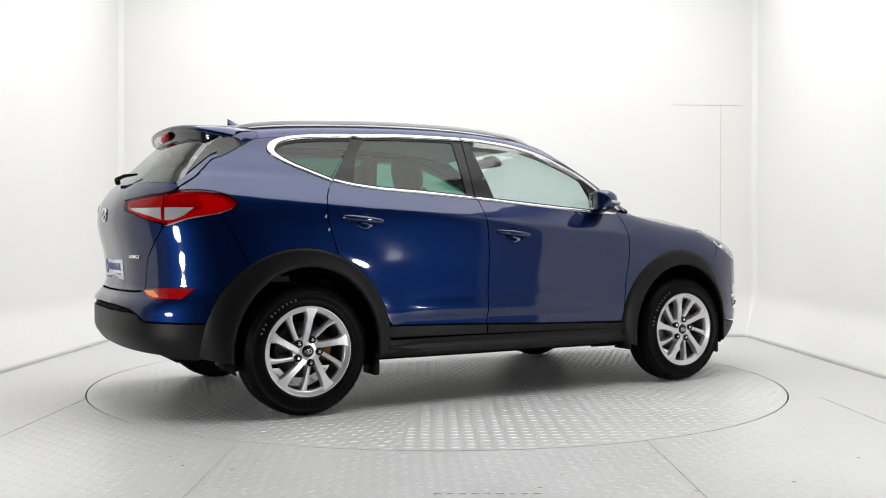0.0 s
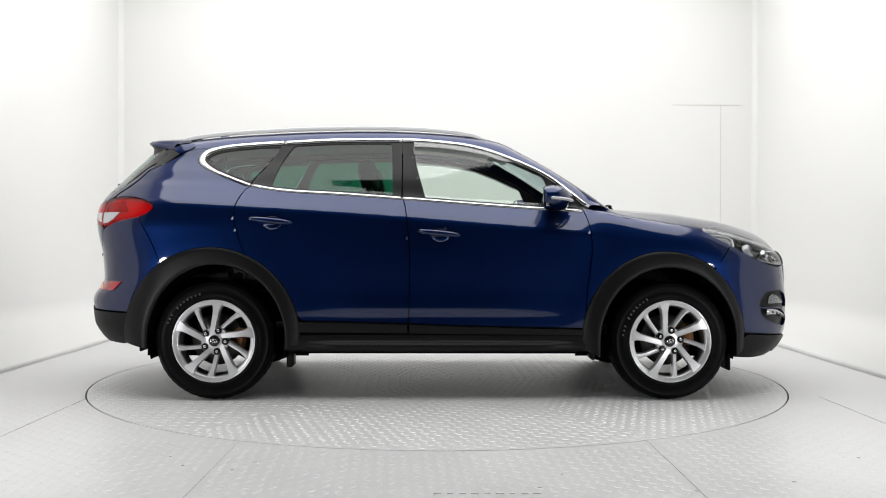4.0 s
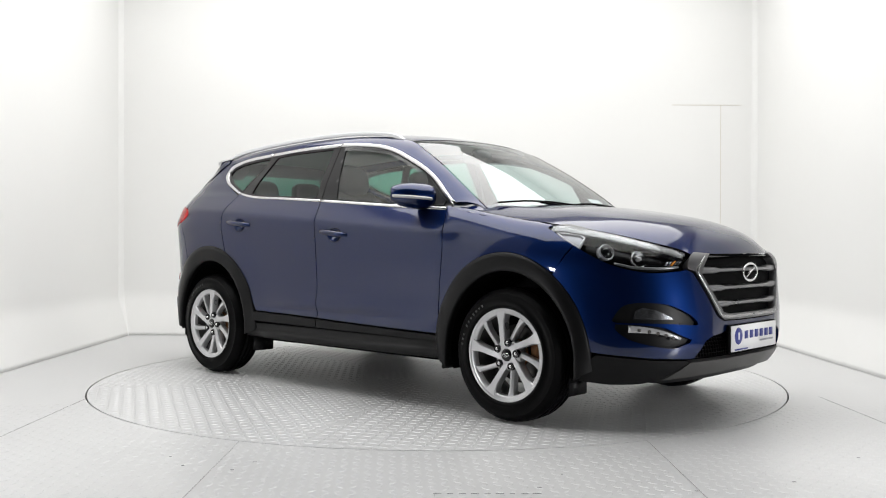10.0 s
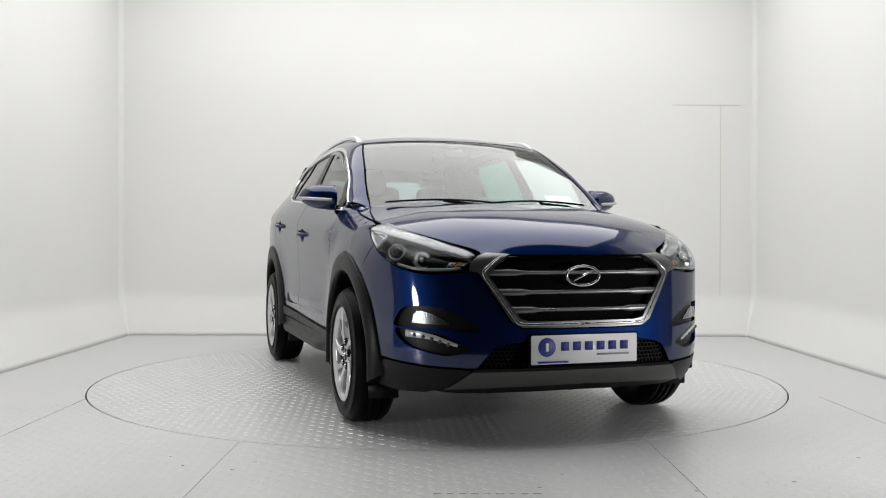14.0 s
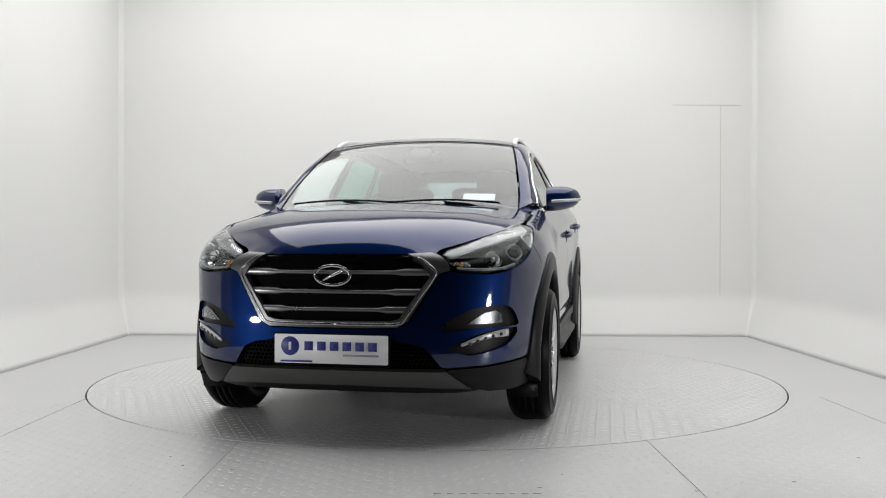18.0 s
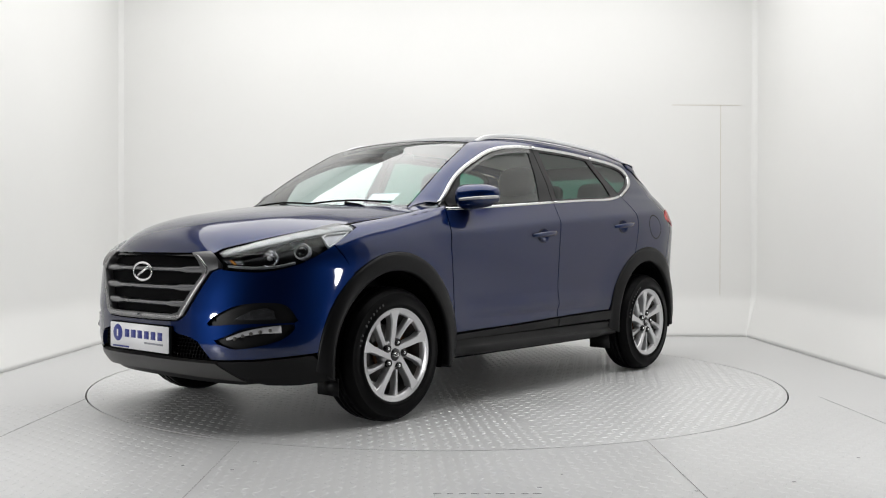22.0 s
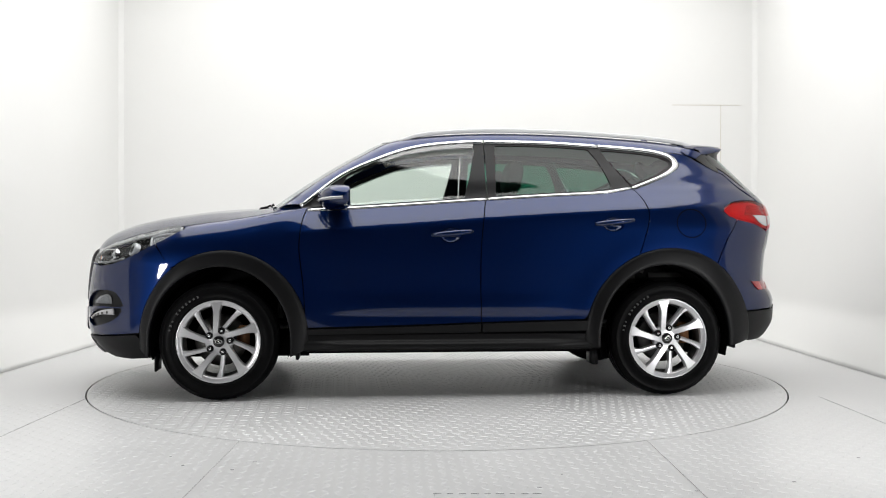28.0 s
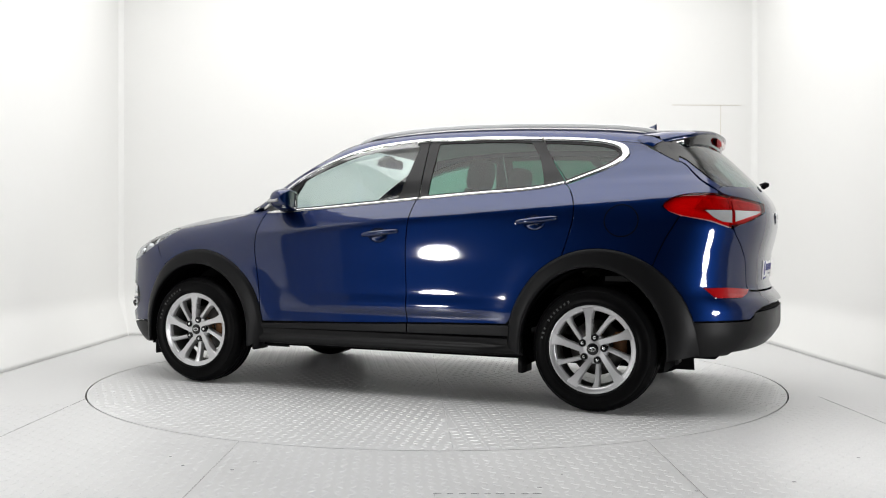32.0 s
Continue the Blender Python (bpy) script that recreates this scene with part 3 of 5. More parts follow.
FOG_UP = spline([(A_FOG - 0.062, 0.545), (A_FOG - 0.040, 0.585), (A_FOG - 0.004, 0.622)] + [(way_y(y, z), z) for y, z in ((0.735, 0.635), (0.66, 0.631), (0.60, 0.614), (0.52, 0.570), (0.478, 0.529))], 4) + [(way_y(y, z), z) for y, z in spline([(0.53, 0.531), (0.62, 0.539), (0.72, 0.543)], 3)]
FOG_LOW = spline([(A_FOG - 0.058, 0.531)] + [(way_y(y, z), z) for y, z in ((0.765, 0.530), (0.72, 0.527), (0.65, 0.514), (0.565, 0.472))], 4) + spline([(way_y(y, z), z) for y, z in ((0.512, 0.452), (0.56, 0.434), (0.615, 0.420), (0.70, 0.436), (0.755, 0.458))] + [(A_FOG - 0.020, 0.485), (A_FOG - 0.046, 0.512)], 4)
emit("front_bumper", skin_panel(bumper, (FOG_UP, FOG_LOW), step=0.012, depth=0.024), BLUE, car, both=True)
rbumper = SEAM_R[::-1][1:] + spline([(-1.81, 1.071), (-1.88, 1.058), (-1.96, 1.043), (-2.05, 1.016), (-2.106, 1.0)], 4) + SHUT[10:] + [(-2.295, 0.664), (-2.4, 0.660), (A_TAIL, 0.656), (A_TAIL, 0.590), (-2.5, 0.588), (-2.32, 0.575), (-2.25, 0.555), (-2.19, 0.515), (-1.85, 0.510)] + arch_line_way(ARCH_R, 162, 124)
REFLECTOR = [(-2.30, 0.676), (-2.12, 0.690), (-1.95, 0.690), (-2.0, 0.630), (-2.17, 0.628), (-2.24, 0.645)]
emit("rear_bumper", skin_panel(rbumper), BLUE, car, both=True)
tailgate = SHUT[9:] + [(-2.295, 0.668), (-2.4, 0.664), (A_TAIL, 0.660), (A_TAIL, 1.245)] + [(-2.5, 1.243), (-2.2, 1.236), (-2.075, 1.232), (-2.032, 1.215), (-2.06, 1.188)] + [(-2.10, 1.178), (-2.28, 1.158), (-2.443, 1.143), (-2.43, 1.095), (-2.32, 1.070), (-2.20, 1.035)]
gate = emit("tailgate", skin_panel(tailgate, step=0.02), BLUE, car, both=True)

# the dark shell behind the panel joints, with the wheel openings
shell = [(A_TAIL, 0.30), (A_TAIL, 1.2), (-2.1, 1.2), (-1.55, 1.42), (-1.47, 1.39), (-1.16, 1.25), (-0.2, 1.17), (0.6, 1.11), (0.84, 1.09), (1.2, 1.03), (1.58, 0.98), (2.1, 0.86), (A_NOSE, 0.84), (A_NOSE, 0.26)]
SHELLBLACK = surface("black_inner_shell", (0.0025, 0.0025, 0.0028), 0.7, vary=0.2, spec=0.05)
emit("inner_shell", skin_panel(shell, (arch_line(WELL_F, -25, 205), arch_line(WELL_R, -25, 205)), step=0.04, off=-0.05, depth=0, gap=0), SHELLBLACK, car, "black inner body shell", both=True)

# bonnet, roof and screens
EDGE_H = [(x, float(FENDER_W(x)), float(FENDER_Z(x))) for x in np.linspace(0.97, 1.56, 9)]
for a_, z_ in ((1.68, 1.004), (1.80, 0.986), (1.93, 0.957), (2.06, 0.922), (2.17, 0.893), (2.25, 0.871)):
    EDGE_H.append(tuple(skin(a_, z_ + 0.001)))


def fair_net(left, crown, half=14):
    """Rows across the car from a left edge line to its mirror image; crown(i, s): the height above the chord at the share s of the half-width."""
    rows = []
    for i, (x, y, z) in enumerate(left):
        row = []
        for j in range(-half, half + 1):
            s = j / half
            dx, dz = crown(i / (len(left) - 1), abs(s))
            row.append((x + dx, y * s, z + dz))
        rows.append(row)
    return rows


def bonnet_crown(u, s):
    # u runs from the screen to the nose; a raised middle with two soft creases
    rise = (0.040 + 0.052 * math.sin(min(1, u / 0.5) * math.pi / 2)) * (1 - s**2.5) * (1 - u**15)
    ridge = 0.005 * math.exp(-(((s - (0.62 + 0.12 * (1 - u))) / 0.10) ** 2)) * (1 - u)
    reach = (0.055 * (1 - s**2) if u < 0.02 else 0.055 * (1 - s**2) * max(0, 1 - u * 5)) + 0.088 * (1 - s**2.2) * u**3
    return reach, rise + ridge


edge = spline(EDGE_H, 3)
bonnet = loft(fair_net([(x, y - 0.003, z) for x, y, z in edge], bonnet_crown, 24))
part("bonnet", bonnet, BLUE, car)

PILLAR = spline([(1.03, 0.712, 1.118), (0.85, 0.690, 1.247), (0.66, 0.655, 1.372), (0.48, 0.622, 1.475), (0.335, 0.592, 1.545), (0.10, 0.577, 1.588), (-0.30, 0.567, 1.612), (-0.80, 0.560, 1.607), (-1.30, 0.547, 1.580), (-1.55, 0.535, 1.553), (-1.66, 0.525, 1.538)], 6)
k_top = 24
shield_edge = PILLAR[:k_top + 1]


def shield_crown(u, s):
    # u runs from the cowl to the roof
    k = 1 - s**2.2
    return (0.10 * (1 - u) + 0.055 * u) * k, 0.002 * k + 0.026 * u * k


GLASS = glass("green_tinted_glass", (0.85, 0.92, 0.875), clear_face=0.08, rise=4.0)
SCREEN = glass("windscreen_glass", (0.80, 0.93, 0.94), clear_face=0.14, rise=4.2)
DARKGLASS = glass("privacy_tinted_glass", (0.10, 0.31, 0.23), clear_face=0.05)
CLEAR = glass("clear_lamp_lens", (0.93, 0.95, 0.96), clear_face=0.025)
part("windscreen", loft(fair_net([(x, y - 0.012, z) for x, y, z in shield_edge], shield_crown, 16)), SCREEN, car, "green-tinted laminated windscreen").visible_shadow = False
roof_edge = PILLAR[k_top:]


def roof_crown(u, s):
    k = 1 - s**2.3
    return 0.055 * k * max(0.0, 1 - u * 4), (0.030 + 0.014 * math.sin(math.pi * min(1, u * 1.1))) * k


part("roof", loft(fair_net(roof_edge, roof_crown, 18)), BLUE, car)


def cant_rail():
    """The roof side from the foot of the front pillar to the tailgate: between the window line and the roof's edge."""
    rows = []
    for k in range(61):
        u = k / 60
        i = u * (len(PILLAR) - 1)
        j = min(int(i), len(PILLAR) - 2)
        p = Vector(PILLAR[j]).lerp(Vector(PILLAR[j + 1]), i - j)
        x = 0.885 + (-1.62 - 0.885) * u
        # the window line's point is taken level along the car with its roof edge
        x = min(0.885, p.x - 0.10 * max(0, (p.x - 0.2) / 0.8)) if p.x > -1.5 else -1.5 + (p.x + 1.5) * 0.75
        z = float(TOPLINE(x))
        q = Vector(skin(x, z))
        m = q.lerp(p, 0.5)
        out = (Vector((0, 1, 1)) if p.x < 0.3 else Vector((0.45, 0.8, 0.8))).normalized()
        h = 0.5 * (p - q).length * 0.22
        rows.append([q.lerp(p, 0.0), q.lerp(p, 0.18) + out * h * 0.62, q.lerp(p, 0.38) + out * h, m.lerp(p, 0.3) + out * h * 0.95, q.lerp(p, 0.84) + out * h * 0.5, p])
    return loft(rows)


pair("roof_side", cant_rail(), BLUE, car)
foot = []
for k in range(13):
    x = 0.80 + 0.32 * k / 12
    z = float(FENDER_Z(x)) - 0.003
    foot.append([(x, float(half_width(x, z - 0.012)), z - 0.012), (x, float(FENDER_W(x)), z), (x, 0.75, z + 0.006 + 0.018 * float(1 - step01(x, 0.97, 1.10))), (x, 0.70, z + 0.006 + 0.020 * float(1 - step01(x, 0.97, 1.10))), (x, 0.60, z - 0.02)])
pair("pillar_foot", loft(foot), BLUE, car)
base = []
for k in range(12):
    p = Vector(PILLAR[k])
    if 0.80 < p.x:
        base.append([p - Vector((0, 0.004, 0.003)), p.lerp(Vector((p.x - 0.02, 0.765, float(FENDER_Z(p.x)) + 0.002)), 0.5) + Vector((0, 0.004, 0.004)), Vector((p.x - 0.02, 0.772, float(FENDER_Z(p.x)) + 0.001))])
pair("pillar_base", loft(base), BLUE, car)

# wheel-arch cladding and sills
def cladding(outer, inner, low_o, low_i, y_in, front):
    rows = []
    path = []
    for k in range(5):
        z = low_o + (outer[1] - low_o) * k / 4
        zi = low_i + (inner[1] - low_i) * k / 4
        path.append((outer[0] + outer[2], z, inner[0] + inner[2], zi))
    for k in range(1, 40):
        a = math.pi * k / 40
        path.append((outer[0] + outer[2] * math.cos(a), outer[1] + outer[3] * math.sin(a), inner[0] + inner[2] * math.cos(a), inner[1] + inner[3] * math.sin(a)))
    for k in range(5):
        z = outer[1] + (low_o - outer[1]) * k / 4
        zi = inner[1] + (low_i - inner[1]) * k / 4
        path.append((outer[0] - outer[2], z, inner[0] - inner[2], zi))
    for xo, zo, xi, zi in path:
        r = []
        yo = float(skin(way_x(xo, zo), zo)[1])
        yi = float(skin(way_x(xi, 0.72), 0.72)[1]) + 0.026 + (y_in - 0.935)
        for s, h in ((0.0, -0.012), (0.0, 0.006), (0.03, 0.010)):
            r.append((xo + (xi - xo) * s, yo + h, zo + (zi - zo) * s))
        for s in (0.25, 0.5, 0.75, 0.93):
            x, z = xo + (xi - xo) * s, zo + (zi - zo) * s
            r.append((x, yo + 0.010 + (yi - yo - 0.010) * math.sin(s * math.pi / 2), z))
        r.append((xi, yi - 0.004, zi))
        r.append((xi, yi - 0.03, zi))
        for y in (0.80, 0.56):
            r.append((xi, y, zi + 0.01))
        rows.append(r)
    return loft(rows)


pair("front_arch_cladding", cladding(ARCH_F, WELL_F, 0.30, 0.255, 0.935, True), BLACKPLASTIC, car, "grained black plastic wheel-arch cladding")
pair("rear_arch_cladding", cladding(ARCH_R, WELL_R, 0.33, 0.30, 0.935, False), BLACKPLASTIC, car, "grained black plastic wheel-arch cladding")

sides("front_door_cladding", skin_panel([(0.838, 0.415), (0.45, 0.424), (0.1, 0.433), (-0.202, 0.444), (-0.203, 0.388), (0.84, 0.378)], off=0.012, depth=0.02), BLACKPLASTIC, car)
sides("rear_door_cladding", skin_panel([(-0.206, 0.444), (-0.5, 0.452), (-0.85, 0.460), (-0.86, 0.395), (-0.206, 0.388)], off=0.012, depth=0.02), BLACKPLASTIC, car)


def sill():
    rows = []
    for x in np.linspace(0.93, -0.93, 40):
        e = 1 - step01(abs(x + 0.02), 0.62, 0.80)
        b = float(0.018 + 0.032 * e)
        rows.append([(x, 0.84, 0.384), (x, 0.886, 0.384), (x, 0.893, 0.375), (x, 0.886, 0.350), (x, 0.880 + b * 0.6, 0.338), (x, 0.884 + b, 0.322), (x, 0.874 + b, 0.292), (x, 0.83, 0.277), (x, 0.74, 0.275)])
    return loft(rows)


pair("sill", sill(), BLACKPLASTIC, car, "grained black plastic side sill")
low_front = arch_line_way((1.31, 0.345, 0.49, 0.53), 2, 2, 1)[:1] + [(1.80, 0.384), (1.95, 0.372), (2.065, 0.363), (2.255, 0.356), (2.262, 0.345), (2.133, 0.256), (2.05, 0.236), (1.9, 0.232), (1.72, 0.245)]
sides("lower_bumper_corner", skin_panel(low_front, off=0.002), BLACKPLASTIC, car, "black plastic lower bumper corner")
GUNMETAL = surface("satin_grey_skid_paint", (0.070, 0.069, 0.067), 0.42, metal=0.4, vary=0.06, scale=6, fine=300, bump=0.02)
emit("front_skid_plate", skin_panel([(2.262, 0.350), (2.138, 0.258), (2.2, 0.262), (2.4, 0.272), (A_NOSE, 0.278), (A_NOSE, 0.354), (2.5, 0.353)], off=0.008, depth=0.03), GUNMETAL, car, "satin grey skid plate under the front bumper", both=True)
emit("front_lower_lip", skin_panel([(2.05, 0.236), (2.133, 0.254), (2.2, 0.258), (2.4, 0.268), (A_NOSE, 0.274), (A_NOSE, 0.225), (2.2, 0.222)], off=-0.012, depth=0.04), BLACKPLASTIC, car, both=True)
sides("rear_bumper_corner", skin_panel([(-1.845, 0.506), (-2.185, 0.511), (-2.245, 0.548), (-2.20, 0.47), (-2.11, 0.325), (-1.95, 0.318), (-1.855, 0.335)], off=0.004), BLACKPLASTIC, car, "black plastic rear bumper corner")
emit("rear_bumper_base", skin_panel([(-2.25, 0.548), (-2.33, 0.556), (-2.5, 0.560), (A_TAIL, 0.560), (A_TAIL, 0.345), (-2.5, 0.34), (-2.117, 0.325), (-2.207, 0.47)], off=-0.012, depth=0.03), BLACKPLASTIC, car, "black plastic rear bumper base", both=True)
emit("rear_bumper_mesh", skin_panel([(-2.26, 0.556), (-2.33, 0.571), (-2.5, 0.584), (A_TAIL, 0.587), (A_TAIL, 0.564), (-2.5, 0.563)], off=-0.02, depth=0.0), SHELLBLACK, car, "black honeycomb strip of the rear bumper", both=True)

# floor pan, so that nothing is seen through from below
pan = box(2.0, 1.62, 0.10, (0.0, 0, 0.31), 0.02)
box(0.62, 1.1, 0.10, (1.45, 0, 0.30), 0.02, pan)
box(0.9, 1.1, 0.12, (-1.5, 0, 0.34), 0.02, pan)
part("floor_pan", pan, SHELLBLACK, car, "dark underbody floor pan")

# ---- wheels ----
def ring(profile, n=72):
    """A body of revolution about the y axis from (radius, y) pairs."""
    rows = []
    for k in range(n + 1):
        a = 2 * math.pi * k / n
        rows.append([(r * math.cos(a), y, r * math.sin(a)) for r, y in profile])
    bm = loft(rows)
    bmesh.ops.remove_doubles(bm, verts=bm.verts, dist=1e-5)
    bmesh.ops.recalc_face_normals(bm, faces=bm.faces)
    return bm


def tyre_mesh():
    """Tyre with ribs in the tread and blocks on the shoulder; y = 0 at the outer sidewall."""
    n = 96
    prof = [(0.232, -0.03), (0.238, -0.006), (0.246, 0.0015), (0.249, 0.0055), (0.262, 0.0065), (0.2625, 0.0045), (0.290, 0.004), (0.3135, -0.004), (0.315, -0.0025), (0.319, -0.0055), (0.3205, -0.0095), (0.334, -0.022)]
    prof += [(0.343, -0.038), (0.3465, -0.055), (0.3465, -0.072), (0.338, -0.074), (0.338, -0.082), (0.348, -0.084), (0.349, -0.105), (0.339, -0.107), (0.339, -0.116), (0.349, -0.118), (0.348, -0.140), (0.338, -0.142), (0.338, -0.150), (0.3465, -0.152), (0.3465, -0.17), (0.340, -0.188)]
    prof += [(0.325, -0.206), (0.295, -0.222), (0.250, -0.220), (0.232, -0.20)]
    rows = []
    for k in range(n):
        a = 2 * math.pi * k / n
        low = 0.0016 if k % 2 else 0.0
        rows.append([((r - (low if r > 0.333 and r > 0.34 else 0)) * math.cos(a), y, (r - (low if r > 0.34 else 0)) * math.sin(a)) for r, y in prof])
    rows.append(rows[0])
    bm = loft(rows)
    bmesh.ops.remove_doubles(bm, verts=bm.verts, dist=1e-5)
    bmesh.ops.recalc_face_normals(bm, faces=bm.faces)
    return bm


def blade(turn, wide):
    """One spoke from the hub to the rim. A wide one leans, bends at an elbow and flares along the rim; a slim one lies deeper, with a slanted face."""
    rows = []
    c, q = math.cos(turn), math.sin(turn)
    for k in range(19):
        u = k / 18
        r = 0.040 + 0.190 * u
        v = max(0.0, (u - 0.55) / 0.45)
        if wide:
            mid = -0.018 + 0.014 * min(1, u / 0.6) + 0.020 * v * v
            left, right = 0.0160 + 0.002 * u + 0.040 * v ** 3, 0.0160 + 0.006 * u + 0.008 * v ** 2
            y, deep, tilt = -0.021 + 0.012 * math.sin(math.pi * min(1, u * 0.62)), -0.044, 0.0
        else:
            mid = -0.024 + 0.030 * u + 0.006 * v * v
            left, right = 0.0115 + 0.002 * u + 0.008 * v ** 3, 0.0115 + 0.002 * u + 0.026 * v ** 3
            y, deep, tilt = -0.030 + 0.017 * u, -0.038, 0.006
        row = []
        for e, h in ((-1.10, deep), (-1.0, -0.008 - tilt), (-0.82, -tilt), (0.15, 0.0), (0.84, 0.0), (1.0, -0.007), (1.10, deep)):
            off = mid + (e * left if e < 0 else e * right)
            row.append((r * c - off * q, y + h, r * q + off * c))
        rows.append(row)
    return loft(rows, close=True, caps=True)


GLOSSBLACK = surface("gloss_black_trim", (0.005, 0.005, 0.0055), 0.12, vary=0.1, bump=0, coat=0.3, spec=0.3)
CHROME = surface("bright_chrome", (0.80, 0.80, 0.81), 0.08, metal=1.0, vary=0.02, bump=0, rvary=0.03)
# the shade inside the rim is put into the barrel's darker grey
BARREL = surface("shaded_barrel_grey", (0.09, 0.088, 0.085), 0.5, metal=0.3, vary=0.2, scale=12)
STEEL = surface("worn_brake_steel", (0.10, 0.095, 0.09), 0.38, metal=0.9, vary=0.2, scale=20)
RUST = surface("rusty_brake_iron", (0.22, 0.10, 0.04), 0.8, vary=0.35, scale=30)
WHITEMARK = surface("pale_sidewall_mark", (0.05, 0.05, 0.05), 0.7)


def wheel():
    w = new("wheel")
    w.parent = car
    w["label"] = "silver ten-spoke alloy wheel with a black tyre"
    part("tyre", tyre_mesh(), RUBBER, w, "black road tyre")
    part("rim", ring([(0.208, -0.040), (0.2095, -0.022), (0.213, -0.014), (0.224, -0.012), (0.234, -0.008), (0.2405, -0.002), (0.243, -0.009), (0.240, -0.020), (0.232, -0.03)]), ALLOY, w)
    part("rim_barrel", ring([(0.2085, -0.039), (0.206, -0.055), (0.200, -0.12), (0.224, -0.20), (0.235, -0.20), (0.228, -0.19), (0.226, -0.10), (0.232, -0.03)]), BARREL, w, "inner barrel of the rim, its colour darkened for shade")
    for k in range(5):
        part("spoke", blade(radians(86 + 72 * k), True), ALLOY, w, smooth=False)
        part("slim_spoke", blade(radians(122 + 72 * k), False), ALLOY, w, smooth=False)
    part("hub", ring([(0.0, -0.020), (0.046, -0.020), (0.074, -0.026), (0.082, -0.036), (0.080, -0.080), (0.0, -0.080)]), ALLOY, w)
    part("hub_cap", ring([(0.0, -0.012), (0.020, -0.0125), (0.029, -0.014), (0.033, -0.018), (0.034, -0.045)], 32), GLOSSBLACK, w, "black hub cap")
    oval = ring([(0.013, -0.0115), (0.015, -0.0100), (0.0175, -0.0100), (0.019, -0.0130), (0.013, -0.0115)], 28)
    bmesh.ops.scale(oval, vec=(1.15, 1, 0.62), verts=oval.verts)
    box(0.022, 0.0016, 0.0042, (0, -0.0102, 0), 0, oval, Matrix.Rotation(radians(-32), 4, "Y"))
    part("hub_emblem", oval, CHROME, w, "plain chromed oval on the hub cap")
    for k in range(5):
        a = radians(72 * k + 104)
        at = (0.0640 * math.cos(a), 0, 0.0640 * math.sin(a))
        seat = ring([(0.0, -0.0185), (0.0150, -0.0185), (0.0165, -0.0120), (0.0192, -0.0120), (0.0205, -0.0160), (0.0215, -0.032)], 24)
        bmesh.ops.translate(seat, vec=at, verts=seat.verts)
        recess = part("nut_recess", seat, GLOSSBLACK, w, "dark recess round a wheel nut")
        b = ring([(0.0, -0.0075), (0.0060, -0.0080), (0.0085, -0.0105), (0.0098, -0.0185)], 12)
        bmesh.ops.translate(b, vec=at, verts=b.verts)
        part("wheel_nut", b, CHROME, w)
    part("brake_disc", ring([(0.05, -0.115), (0.150, -0.115), (0.152, -0.12), (0.152, -0.135), (0.05, -0.135)]), STEEL, w)
    part("brake_drum", ring([(0.0, -0.10), (0.072, -0.10), (0.075, -0.115), (0.0, -0.116)], 40), RUST, w, "rust-brown brake hub")
    cal = bmesh.new()
    for k in range(1):
        box(0.07, 0.06, 0.13, (-0.13, -0.12, 0.02), 0.012, cal)
    part("brake_caliper", cal, RUST, w, "rust-brown brake caliper")
    for k in range(11):
        if k == 7:
            continue
        a = radians(66 - 5.2 * k)
        m = box(0.0105, 0.0012, 0.011 if k % 3 else 0.015, (0, 0, 0), 0, None, Matrix.Rotation(-a + math.pi / 2, 4, "Y"))
        bmesh.ops.translate(m, vec=(0.283 * math.cos(a), 0.0056, 0.283 * math.sin(a)), verts=m.verts)
        part("sidewall_mark", m, WHITEMARK, w, "pale bar on the tyre sidewall")
    return w


first = wheel()
Y_OUT = 0.928
first.matrix_basis = pose(1.335, Y_OUT, 0.3475)
for x, y, rz, ry in ((-1.335, Y_OUT, 0, 3), (1.335, -Y_OUT, 180, 6), (-1.335, -Y_OUT, 180, -8)):
    copy_thing(first, pose(x, y, 0.3475, 0, 0, rz) @ pose(0, 0, 0, 0, ry, 0))
for e, well in ((WELL_F, 1), (WELL_R, -1)):
    arc = [math.pi * (k / 30 * 1.16 - 0.08) for k in range(31)]
    pair("arch_liner", loft([[(e[0] + (e[2] - 0.006) * math.cos(q), y, e[1] + (e[3] - 0.008) * math.sin(q)) for q in arc] for y in (0.885, 0.75, 0.56)]), SHELLBLACK, car, "black felt wheel-arch liner")
pair("wheel_well", loft([[(1.33 + r * math.cos(math.pi * k / 24), 0.57, 0.22 + (r + 0.12) * math.sin(math.pi * k / 24)) for k in range(25)] for r in (0.02, 0.50)]), SHELLBLACK, car, "black wheel-well liner")
pair("wheel_well", loft([[(-1.325 + r * math.cos(math.pi * k / 24), 0.57, 0.22 + (r + 0.12) * math.sin(math.pi * k / 24)) for k in range(25)] for r in (0.02, 0.50)]), SHELLBLACK, car, "black wheel-well liner")

